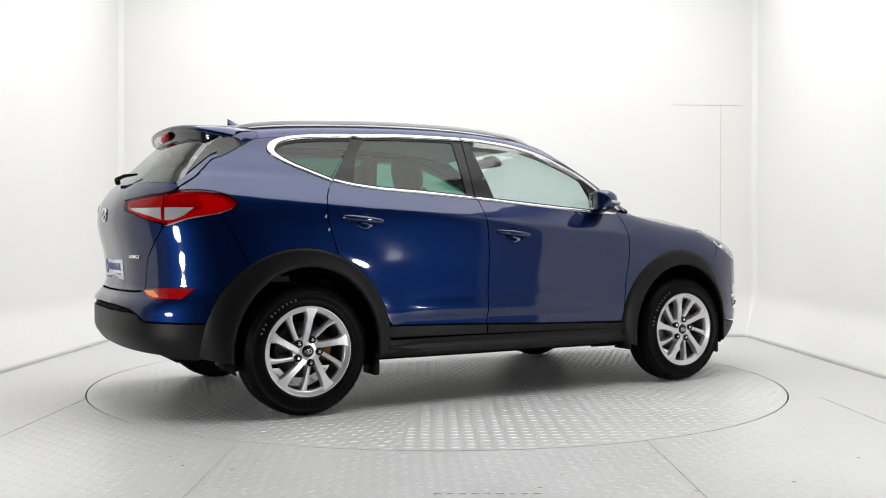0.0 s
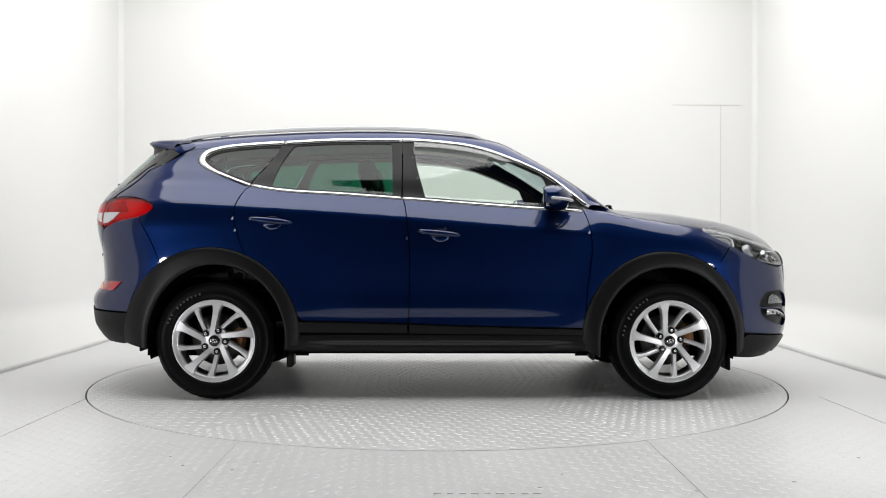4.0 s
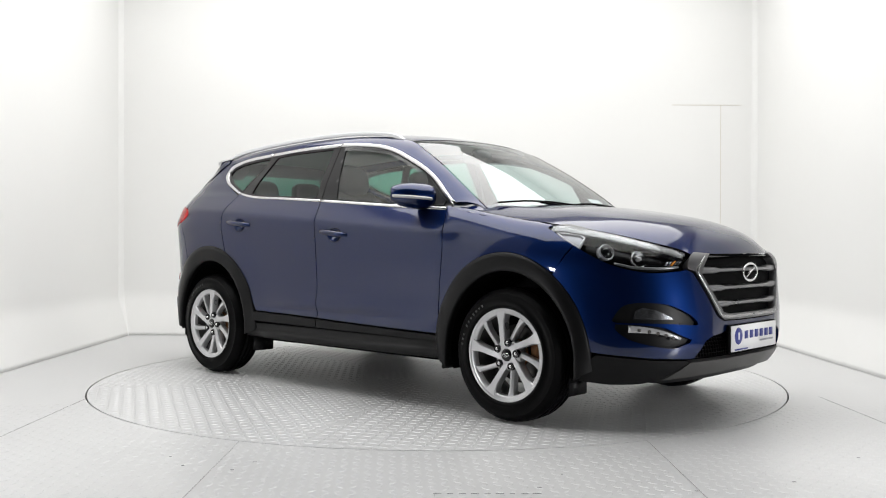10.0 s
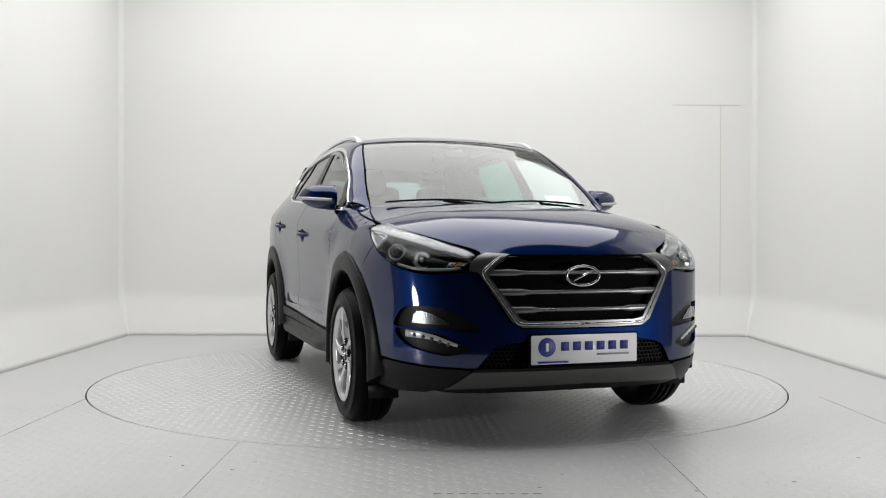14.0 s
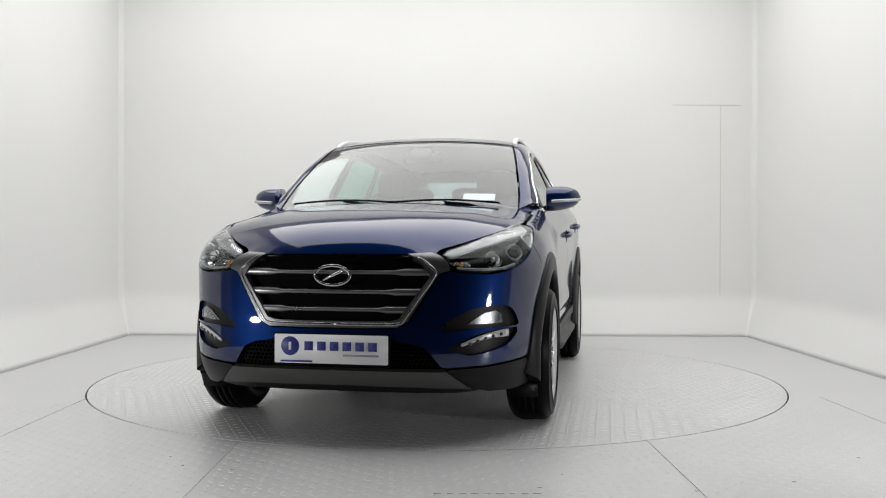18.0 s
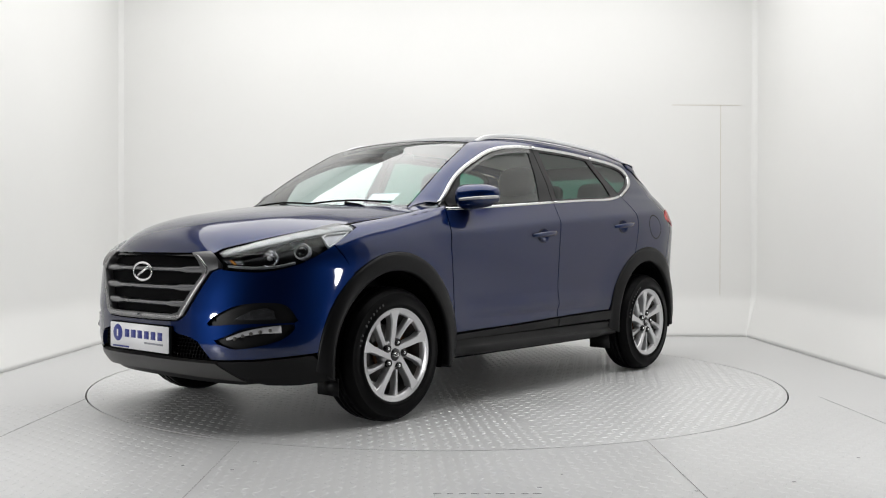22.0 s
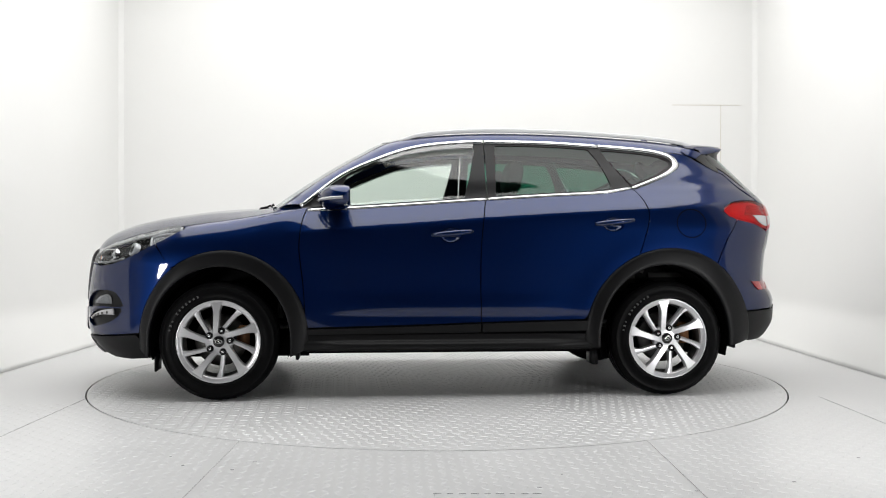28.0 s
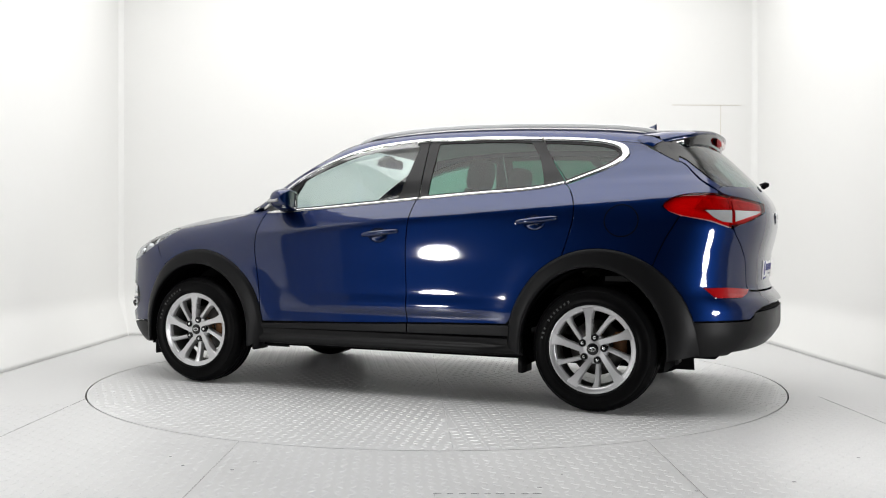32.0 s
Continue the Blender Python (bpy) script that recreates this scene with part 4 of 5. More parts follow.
# ---- windows, frames and bright trim ----
SATINBLACK = surface("satin_black_pillar_film", (0.008, 0.008, 0.009), 0.34, vary=0.12, fine=200, bump=0.02, spec=0.3)
BRIGHT = surface("bright_window_moulding", (0.66, 0.66, 0.665), 0.18, metal=1.0, vary=0.02, bump=0, rvary=0.04)
SMOKED = glass("smoked_deflector", (0.42, 0.43, 0.44), 0.08, clear_face=0.20)
g_front = belt_line(0.665, -0.105, 12, 0.020) + [(-0.150, 1.36), (-0.187, float(TOPLINE(-0.187)) - 0.032)] + top_line(-0.187, 0.60, 20, -0.034)[1:] + [(0.64, 1.24)]
g_rear = [(-0.312, float(TOPLINE(-0.312)) - 0.032), (-0.306, 1.36), (-0.300, float(BELT(-0.30)) + 0.020)] + belt_line(-0.32, -1.0, 12, 0.020) + spline([(-1.018, 1.262), (-1.008, 1.31), (-0.965, 1.42), (-0.905, float(TOPLINE(-0.905)) - 0.036)], 4) + top_line(-0.89, -0.33, 10, -0.032)
g_quart = [(-0.985, float(TOPLINE(-0.985)) - 0.036), (-1.06, 1.40), (-1.150, 1.285)] + spline([(-1.18, 1.298), (-1.30, 1.345), (-1.40, 1.398), (-1.425, 1.425), (-1.395, 1.455), (-1.31, 1.478), (-1.15, 1.496), (-1.02, 1.504)], 4)
f_front = belt_line(0.86, -0.242, 20) + top_line(-0.242, 0.86, 40, -0.004)
f_rear = [(-0.247, float(TOPLINE(-0.247)) - 0.004), (-0.247, float(BELT(-0.247)))] + belt_line(-0.26, -1.15, 20) + [(-1.05, 1.40), (-0.965, float(TOPLINE(-0.965)) - 0.004)] + top_line(-0.95, -0.26, 16, -0.004)
f_quart = [(-0.970, float(TOPLINE(-0.970)) - 0.004), (-1.055, 1.40), (-1.154, float(BELT(-1.154)))] + spline([(-1.18, 1.272), (-1.37, 1.348), (-1.462, 1.405), (-1.462, 1.445), (-1.40, 1.485), (-1.30, 1.505), (-1.15, 1.520), (-1.0, 1.53)], 4)
for data, glass_line, doors, mat_g in ((f_front, g_front, fdoors, GLASS), (f_rear, g_rear, rdoors, DARKGLASS), (f_quart, g_quart, (car, car), DARKGLASS)):
    fr = skin_panel(data, (glass_line,), step=0.016, off=-0.004, depth=0.012, gap=0.001)
    gl = skin_panel(glass_line, step=0.03, off=-0.010, depth=0.0, gap=-0.004)
    for k in (0, 1):
        emit("window_frame", fr, SATINBLACK, doors[k], "satin black window frame", right=bool(k))
        pane = emit("window_glass", gl, mat_g, doors[k], "green-tinted side glass" if mat_g is GLASS else "dark tinted privacy glass", right=bool(k))
        pane.visible_shadow = False
deflect = top_line(-0.18, 0.60, 24, -0.026) + [(0.56, 1.325), (0.42, 1.39), (0.25, 1.450), (0.05, 1.485), (-0.10, 1.497), (-0.172, 1.497)]
for k in (0, 1):
    emit("wind_deflector", skin_panel(deflect, step=0.016, off=0.014, depth=0.004), SMOKED, fdoors[k], "smoked plastic wind deflector", right=bool(k))
for k in (0, 1):
    for path, w, own in ((belt_line(0.83, -0.241, 24), 0.015, fdoors[k]), (belt_line(-0.248, -1.142, 24), 0.015, rdoors[k]), (top_line(-0.241, 0.875, 40, -0.010), 0.021, fdoors[k]), (top_line(-0.965, -0.248, 24, -0.010), 0.021, rdoors[k])):
        b = skin_strip(path, w)
        part("bright_moulding", mirror_bm(b) if k else b, BRIGHT, own, "bright metal window moulding")
    tip = spline([(-1.150, 1.262), (-1.26, 1.303), (-1.37, 1.348), (-1.44, 1.392), (-1.462, 1.425), (-1.44, 1.462), (-1.38, 1.488), (-1.28, 1.508), (-1.12, 1.522), (-0.972, 1.531)], 6)
    b = skin_strip(tip, [0.015 + 0.018 * math.exp(-(((i / (len(tip) - 1)) - 0.47) / 0.16) ** 2) + 0.007 * min(1, 2 * i / len(tip)) for i in range(len(tip))])
    part("bright_moulding", mirror_bm(b) if k else b, BRIGHT, car, "bright metal window moulding")

# rear screen and spoiler
rear_glass = [(-2.075, 1.236), (-2.2, 1.240), (-2.5, 1.247), (A_TAIL, 1.249), (A_TAIL, 1.56), (-2.3, 1.555), (-2.0, 1.52), (-1.93, 1.45), (-1.965, 1.36), (-2.02, 1.28)]
emit("rear_screen", skin_panel(rear_glass, step=0.03, off=-0.003, depth=0.0, gap=-0.003), glass("tinted_rear_glass", (0.34, 0.46, 0.44), clear_face=0.14), gate, "dark tinted rear screen", both=True).visible_shadow = False
corner = [(-2.072, 1.234), (-2.036, 1.205), (-1.965, 1.262), (-1.93, 1.315), (-1.905, 1.358), (-1.82, 1.395), (-1.845, 1.414), (-1.93, 1.377), (-1.985, 1.318), (-2.03, 1.264)]
sides("tailgate_corner", skin_panel(corner, step=0.012, off=0.002), BLUE, gate, "blue corner of the tailgate beside the rear screen")
fin = [(-2.030, 1.270), (-1.985, 1.322), (-1.93, 1.381), (-1.845, 1.418), (-1.83, 1.47), (-1.92, 1.50), (-1.985, 1.44), (-2.015, 1.36)]
sides("tailgate_fin", skin_panel(fin, step=0.012, off=0.004), GLOSSBLACK, gate, "gloss black fin beside the rear screen")


def spoiler_part(lip):
    rows = []
    for k in range(-20, 21):
        s = k / 20
        y = 0.622 * s
        e = abs(s) ** 3
        end = float(step01(abs(s), 0.84, 1.0))
        top = 1.590 - 0.030 * s * s - 0.028 * s**6
        tip_x, tip_z = -1.90 + 0.110 * abs(s) ** 2.4 + 0.125 * end, top - 0.008 - 0.010 * e - 0.012 * end
        if lip:
            rows.append([(-1.548, y, top + 0.006 - 0.006 * e), (-1.548 + (tip_x + 1.548) * 0.4, y, top + 0.004 - 0.008 * e), (-1.548 + (tip_x + 1.548) * 0.75, y, top - 0.002 - 0.009 * e), (tip_x + 0.02, y, tip_z), (tip_x, y, tip_z - 0.012), (tip_x + 0.012, y, tip_z - 0.022)])
        else:
            rows.append([(tip_x + 0.012, y, tip_z - 0.020), (tip_x + 0.030, y, tip_z - 0.045), (tip_x + 0.026, y, tip_z - 0.085), (tip_x + 0.060 - 0.02 * end, y, tip_z - 0.10 + 0.03 * end), (-1.70, y * 0.98, 1.44)])
    return loft(rows)


part("spoiler", spoiler_part(True), BLUE, gate, "blue roof spoiler")
part("spoiler_underside", spoiler_part(False), GLOSSBLACK, gate, "gloss black spoiler underside")
side_top = spline([(-1.532, 0.612, 1.534), (-1.60, 0.622, 1.520), (-1.655, 0.624, 1.494)], 4)
side_low = spline([(-1.513, 0.634, 1.512), (-1.555, 0.650, 1.480), (-1.604, 0.654, 1.460)], 4)
pair("spoiler_side", loft([side_top, [Vector(p).lerp(Vector(q), 0.5) + Vector((0, 0.006, 0.004)) for p, q in zip(side_top, side_low)], side_low]), BLUE, gate, "blue spoiler side")
horn_top = spline([(-1.655, 0.622, 1.492), (-1.70, 0.602, 1.484), (-1.735, 0.600, 1.455), (-1.745, 0.634, 1.412)], 4)
horn_low = spline([(-1.604, 0.655, 1.460), (-1.66, 0.663, 1.420), (-1.71, 0.669, 1.392), (-1.752, 0.671, 1.370)], 4)
pair("spoiler_horn", loft([horn_top, [Vector(p).lerp(Vector(q), 0.5) + Vector((0, 0.003, 0)) for p, q in zip(horn_top, horn_low)], horn_low]), GLOSSBLACK, gate, "gloss black spoiler end")
RED = surface("red_lamp_plastic", (0.33, 0.0015, 0.003), 0.16, vary=0.32, scale=11, fine=160, bump=0.06, depth=0.001, spec=0.3, coat=0.8, coat_rough=0.02)
end_line = [(-1.555, 1.532), (-1.640, 1.500), (-1.690, 1.482), (-1.728, 1.450), (-1.738, 1.415), (-1.690, 1.402), (-1.600, 1.462)]
pair("spoiler_end", loft([[(x, y, z) for x, z in end_line] for y in (0.40, 0.606)], close=True, caps=True), GLOSSBLACK, gate, "gloss black block under the spoiler end", smooth=False)
brake = box(0.022, 0.30, 0.050, (-1.884, 0, 1.522), 0.009)
part("high_brake_lamp", brake, RED, gate, "red high-level brake lamp")

# tail lamps, reflectors
WHITELENS = surface("clear_ribbed_lamp_lens", (0.48, 0.48, 0.49), 0.18, metal=0.3, vary=0.10, scale=14, fine=140, bump=0.25, depth=0.002, coat=1.0)
AMBER = surface("amber_lamp_plastic", (0.80, 0.26, 0.03), 0.2, vary=0.06, fine=120, bump=0.15, depth=0.001, coat=0.8)
k0 = next(i for i, p in enumerate(TAILLAMP) if p[0] < -2.098)
outer_lamp = TAILLAMP[:k0] + [(-2.092, 1.178), (-2.092, 1.006)] + [p for p in TAILLAMP[k0:] if p[0] > -2.09]
inner_lamp = [(-2.10, 1.178)] + [p for p in TAILLAMP if p[0] < -2.1] + [(-2.10, 1.004)]
REDLENS = glass("red_lamp_lens", (0.90, 0.03, 0.04), clear_face=0.03)
BACKING = surface("pale_lamp_backing", (0.62, 0.55, 0.55), 0.35, vary=0.25, scale=16, fine=120, bump=0.5, depth=0.004)
CHAMBER = surface("dim_lamp_chamber", (0.36, 0.22, 0.22), 0.3, vary=0.6, scale=40, fine=140, bump=0.6, depth=0.004)
for data, own, white in ((outer_lamp, car, [(-1.93, 1.098), (-2.086, 1.098), (-2.086, 1.034), (-2.03, 1.038), (-1.98, 1.058)]), (inner_lamp, gate, [(-2.108, 1.098), (-2.108, 1.038), (-2.2, 1.062), (-2.30, 1.082), (-2.36, 1.098)])):
    for k in (0, 1):
        lamp = emit("tail_lamp", skin_panel(data, step=0.014, off=-0.020, depth=0.0, gap=-0.002), BACKING, own, "red tail lamp with a clear band", right=bool(k))
        emit("red_lens", skin_panel(data, step=0.014, off=0.004, depth=0.022), REDLENS, lamp, "clear red lamp lens", right=bool(k))
        chamber = [(-1.88, 1.110), (-1.93, 1.172), (-2.085, 1.166), (-2.085, 1.106)] if own is car else [(-2.112, 1.106), (-2.112, 1.160), (-2.25, 1.148), (-2.40, 1.134), (-2.39, 1.106)]
        emit("lamp_chamber", skin_panel(chamber, step=0.012, off=-0.012, depth=0.006, gap=0), CHAMBER, lamp, "dim inner lamp chamber", right=bool(k))
        emit("clear_band", skin_panel(white, step=0.012, off=0.007, depth=0.003, gap=0), WHITELENS, lamp, "clear reversing-lamp lens", right=bool(k))
for k in (0, 1):
    r = emit("bumper_reflector", skin_panel(REFLECTOR, step=0.012, off=0.006, depth=0.012), RED, car, "red bumper reflector lamp", right=bool(k))
    emit("amber_lens", skin_panel([(-2.285, 0.670), (-2.20, 0.675), (-2.12, 0.635), (-2.17, 0.633), (-2.235, 0.650)], step=0.012, off=0.008, depth=0.002), AMBER if k else RED, r, right=bool(k))

# head lamps
LAMPBLACK = surface("dark_lamp_housing", (0.003, 0.003, 0.0034), 0.25, vary=0.2, spec=0.15)
SILVER = surface("silvered_reflector", (0.55, 0.55, 0.56), 0.16, metal=1.0, vary=0.03, bump=0)
BROW = surface("pale_silver_lamp_brow", (0.17, 0.172, 0.175), 0.26, metal=0.5, vary=0.03, bump=0, coat=0.5)


def on_skin(a, z, off=0.0):
    p, n = skin(a, z), skin_normal(a, z)
    return Vector(p + n * off), Vector(n)


def dial(profile, a, z, off, n=32, squash=1.0):
    """A body of revolution that looks out of the skin at (a, z), from (radius, depth) pairs."""
    p, nrm = on_skin(a, z, off)
    b = ring(profile, n)
    q = Vector((0, 1, 0)).rotation_difference((nrm + Vector((0.9, 0, 0))).normalized() if a > 1.5 else nrm)
    bmesh.ops.scale(b, vec=(1, 1, squash), verts=b.verts)
    bmesh.ops.transform(b, matrix=Matrix.Translation(p) @ q.to_matrix().to_4x4(), verts=b.verts)
    return b


FOGGREY = surface("dim_fog_reflector", (0.20, 0.20, 0.21), 0.22, metal=0.9, vary=0.5, scale=30, fine=120, bump=0.3, depth=0.003)
PALERING = surface("pale_lamp_ring", (0.42, 0.42, 0.43), 0.25, metal=0.35, vary=0.05, bump=0, coat=0.5)
brow_line = spline([(1.575, 1.000), (1.66, 1.000), (1.76, 0.982), (1.88, 0.957), (2.02, 0.921), (2.13, 0.891), (2.228, 0.864)], 5)
foot_line = spline([(1.90, 0.828), (1.99, 0.808), (2.08, 0.803), (2.17, 0.806), (2.225, 0.812)], 4)
lampholder = []
for k in (0, 1):
    h = emit("head_lamp", skin_panel(HEADLAMP, step=0.016, off=-0.042, depth=0.0, gap=0), LAMPBLACK, car, "headlamp with a projector lens and a pale brow", right=bool(k))
    lampholder.append(h)
    c = emit("lamp_cover", skin_panel(HEADLAMP, step=0.02, off=0.001, depth=0.03), CLEAR, h, "clear headlamp cover", right=bool(k))
    c.visible_shadow = False
    flip = (lambda b: mirror_bm(b)) if k else (lambda b: b)
    part("lamp_brow", flip(skin_strip(brow_line, [0.040 - 0.026 * i / (len(brow_line) - 1) for i in range(len(brow_line))], 0.004, -0.008)), BROW, h, "pale silver brow strip")
    part("lamp_foot", flip(skin_strip(foot_line, 0.014, 0.006, -0.02)), BROW, h)
    mark = [(1.612, 0.984), (1.74, 0.972), (1.765, 0.955), (1.738, 0.902), (1.70, 0.925)]
    mk = emit("side_marker", skin_panel(mark, step=0.01, off=-0.016, depth=0.02), FOGGREY, h, "grey side reflector", right=bool(k))
    part("marker_edge", flip(skin_strip(resample(mark, 0.012).tolist() + [mark[0]], 0.009, 0.004, -0.012)), PALERING, mk, "white outline of the side reflector")
    part("projector_ring", flip(dial([(0.029, -0.03), (0.033, 0.0), (0.037, 0.006), (0.041, 0.0), (0.041, -0.03)], 1.868, 0.896, -0.026)), PALERING, h)
    part("projector_lens", flip(dial([(0.0, 0.014), (0.010, 0.0125), (0.020, 0.008), (0.028, 0.0), (0.029, -0.02), (0.0, -0.02)], 1.868, 0.896, -0.026)), GLOSSBLACK, h, "dark projector lens")
    part("reflector_bowl", flip(dial([(0.0, -0.02), (0.02, -0.015), (0.036, 0.0), (0.040, 0.006), (0.043, 0.0), (0.043, -0.02)], 2.02, 0.862, -0.034)), SILVER, h)
    part("lamp_bulb", flip(dial([(0.0, 0.012), (0.008, 0.010), (0.010, 0.0), (0.010, -0.02)], 2.02, 0.862, -0.030, 16)), WHITELENS, h)
    for j in range(5):
        a_ = 2.155 + 0.018 * j
        part("indicator_fin", flip(skin_strip([(a_, 0.822 + 0.002 * j), (a_ + 0.012, 0.852)], 0.010, 0.006, -0.03)), SILVER if j != 2 else AMBER, h)

# grille
nose_frame = GRILLE_OUT + GRILLE_IN[::-1]
part_frame = emit("grille_frame", skin_panel(nose_frame, step=0.012, off=0.010, depth=0.04, gap=0.0), surface("dark_chrome", (0.17, 0.17, 0.172), 0.34, metal=0.9, vary=0.04, bump=0), car, "dark chrome grille frame", both=True)
GRILLEGREY = surface("satin_grille_bar_grey", (0.20, 0.20, 0.205), 0.30, metal=0.8, vary=0.05, bump=0.0)
FRAME_EDGE = surface("brushed_frame_metal", (0.36, 0.36, 0.364), 0.26, metal=0.95, vary=0.04, bump=0)
edge_path = spline([(2.376, 0.858), (2.352, 0.822), (2.327, 0.781), (2.39, 0.680), (2.460, 0.577), (2.484, 0.563), (2.52, 0.559), (2.65, 0.558), (A_NOSE - 0.002, 0.558)], 5)
for k in (0, 1):
    b = skin_strip(edge_path, 0.018, 0.016, -0.006)
    part("frame_edge", mirror_bm(b) if k else b, FRAME_EDGE, part_frame, "brushed bright inner edge of the grille frame")
emit("grille_backing", skin_panel(GRILLE_IN + [(A_NOSE, 0.878), (2.395, 0.874)], step=0.03, off=-0.034, depth=0.0, gap=-0.01), SHELLBLACK, part_frame, "black grille backing", both=True)


def slat(z0, y_end, thick):
    rows = []
    for k in range(-24, 25):
        s = k / 24
        y = y_end * s
        a = way_y(abs(y), z0)
        p = skin(a, z0)
        t = thick * (1.0 + 0.75 * float(step01(abs(s), 0.60, 0.72)))
        x = p[0]
        rows.append([(x - 0.05, y, z0 + t * 0.6), (x - 0.004, y, z0 + t * 0.5), (x + 0.002, y, z0 + t * 0.32), (x + 0.003, y, z0 - t * 0.25), (x - 0.004, y, z0 - t * 0.5), (x - 0.05, y, z0 - t * 0.55)])
    return loft(rows, close=True, caps=True)


for z0, ye in ((0.790, 0.448), (0.702, 0.402), (0.623, 0.345)):
    part("grille_slat", slat(z0, ye, 0.0175), GRILLEGREY, part_frame, "satin grey grille slat")
emit("grille_top_bar", skin_panel([(2.40, 0.852), (A_NOSE, 0.858), (A_NOSE, 0.872), (2.39, 0.870)], step=0.012, off=0.0, depth=0.03), GLOSSBLACK, part_frame, both=True)


def emblem(x, z, rx, rz, facing):
    """A plain chromed oval ring with a slanted bar."""
    rows = []
    n = 40
    for k in range(n + 1):
        a = 2 * math.pi * k / n
        c, s = math.cos(a), math.sin(a)
        rows.append([(x + facing * (0.004 * math.cos(b) + 0.006), (rx + 0.0065 * math.sin(b)) * c, z + (rz + 0.0065 * math.sin(b)) * s) for b in (2 * math.pi * q / 8 for q in range(8))])
    b = loft(rows, close=True)
    box(0.006, rx * 1.25, 0.012, (x + facing * 0.006, 0, z), 0.002, b, Matrix.Rotation(radians(26 * facing), 4, "X"))
    return b


part("front_emblem", emblem(2.222, 0.776, 0.082, 0.044, 1), CHROME, part_frame, "plain chromed oval emblem")
part("rear_emblem", emblem(-2.203, 1.075, 0.052, 0.034, -1), CHROME, gate, "plain chromed oval emblem")

# lower intake, fog lamps
INTAKE = surface("black_mesh_plastic", (0.002, 0.002, 0.0022), 0.45, vary=0.2, spec=0.08)
V_, F_ = [], []


def bar(x, y, z, sx, sy, sz):
    k = len(V_)
    V_.extend((x + a * sx / 2, y + b * sy / 2, z + c * sz / 2) for a in (-1, 1) for b in (-1, 1) for c in (-1, 1))
    F_.extend(tuple(k + i for i in f) for f in ((0, 1, 3, 2), (4, 6, 7, 5), (0, 4, 5, 1), (2, 3, 7, 6), (0, 2, 6, 4), (1, 5, 7, 3)))


for j in range(7):
    for i in range(-24, 25):
        y, z = i * 0.021 + (0.0105 if j % 2 else 0), 0.372 + j * 0.0185
        if abs(y) < 0.46:
            p = skin(way_y(abs(y), z), z)
            bar(p[0] - 0.03, y, z, 0.012, 0.0045, 0.015)
            if j < 6:
                bar(p[0] - 0.03, y, z + 0.009, 0.012, 0.021, 0.004)
hole_mesh = from_faces(V_, F_)
intake = part("lower_intake", hole_mesh, INTAKE, car, "black honeycomb lower intake", smooth=False)
for k in (0, 1):
    u = emit("fog_recess", skin_panel(FOG_UP, step=0.012, off=-0.022, depth=0.0, gap=-0.004), BLACKPLASTIC, car, "black fog-lamp recess", right=bool(k))
    low = emit("lamp_recess", skin_panel(FOG_LOW, step=0.012, off=-0.022, depth=0.0, gap=-0.004), BLACKPLASTIC, car, "black running-lamp recess", right=bool(k))
    fog = [(way_y(y, z), z) for y, z in ((0.755, 0.556), (0.748, 0.602), (0.722, 0.619), (0.67, 0.605), (0.615, 0.570), (0.596, 0.553), (0.67, 0.553))]
    f = emit("fog_lamp", skin_panel(fog, step=0.01, off=-0.016, depth=0.012), FOGGREY, u, "clear fog lamp", right=bool(k))
    c = emit("fog_lens", skin_panel(fog, step=0.014, off=-0.006, depth=0.0), CLEAR, f, right=bool(k))
    c.visible_shadow = False
    flip = (lambda b: mirror_bm(b)) if k else (lambda b: b)
    drl_line = [(way_y(y, z), z) for y, z in spline([(0.766, 0.512), (0.71, 0.506), (0.65, 0.492), (0.575, 0.464)], 5)]
    drl = skin_strip(drl_line, [0.036 - 0.022 * i / (len(drl_line) - 1) for i in range(len(drl_line))], 0.006, -0.006)
    d = part("running_lamp", flip(drl), WHITELENS, low, "clear daytime running lamp strip")
    for j in range(5):
        part("lamp_dot", flip(dial([(0.0, 0.004), (0.007, 0.003), (0.009, 0.0), (0.009, -0.004)], way_y(0.735 - 0.031 * j, 0.507 - 0.0065 * j), 0.507 - 0.0060 * j - 0.0009 * j * j, 0.003, 12)), STEEL, d)

# number plates, as plain bars
PLATEWHITE = surface("white_plate_plastic", (0.80, 0.80, 0.81), 0.3, vary=0.03, bump=0, coat=0.4)
NAVY = surface("navy_print", (0.03, 0.04, 0.22), 0.45, vary=0.04, bump=0)
GREYPRINT = surface("grey_print", (0.28, 0.29, 0.32), 0.5, vary=0.04, bump=0)


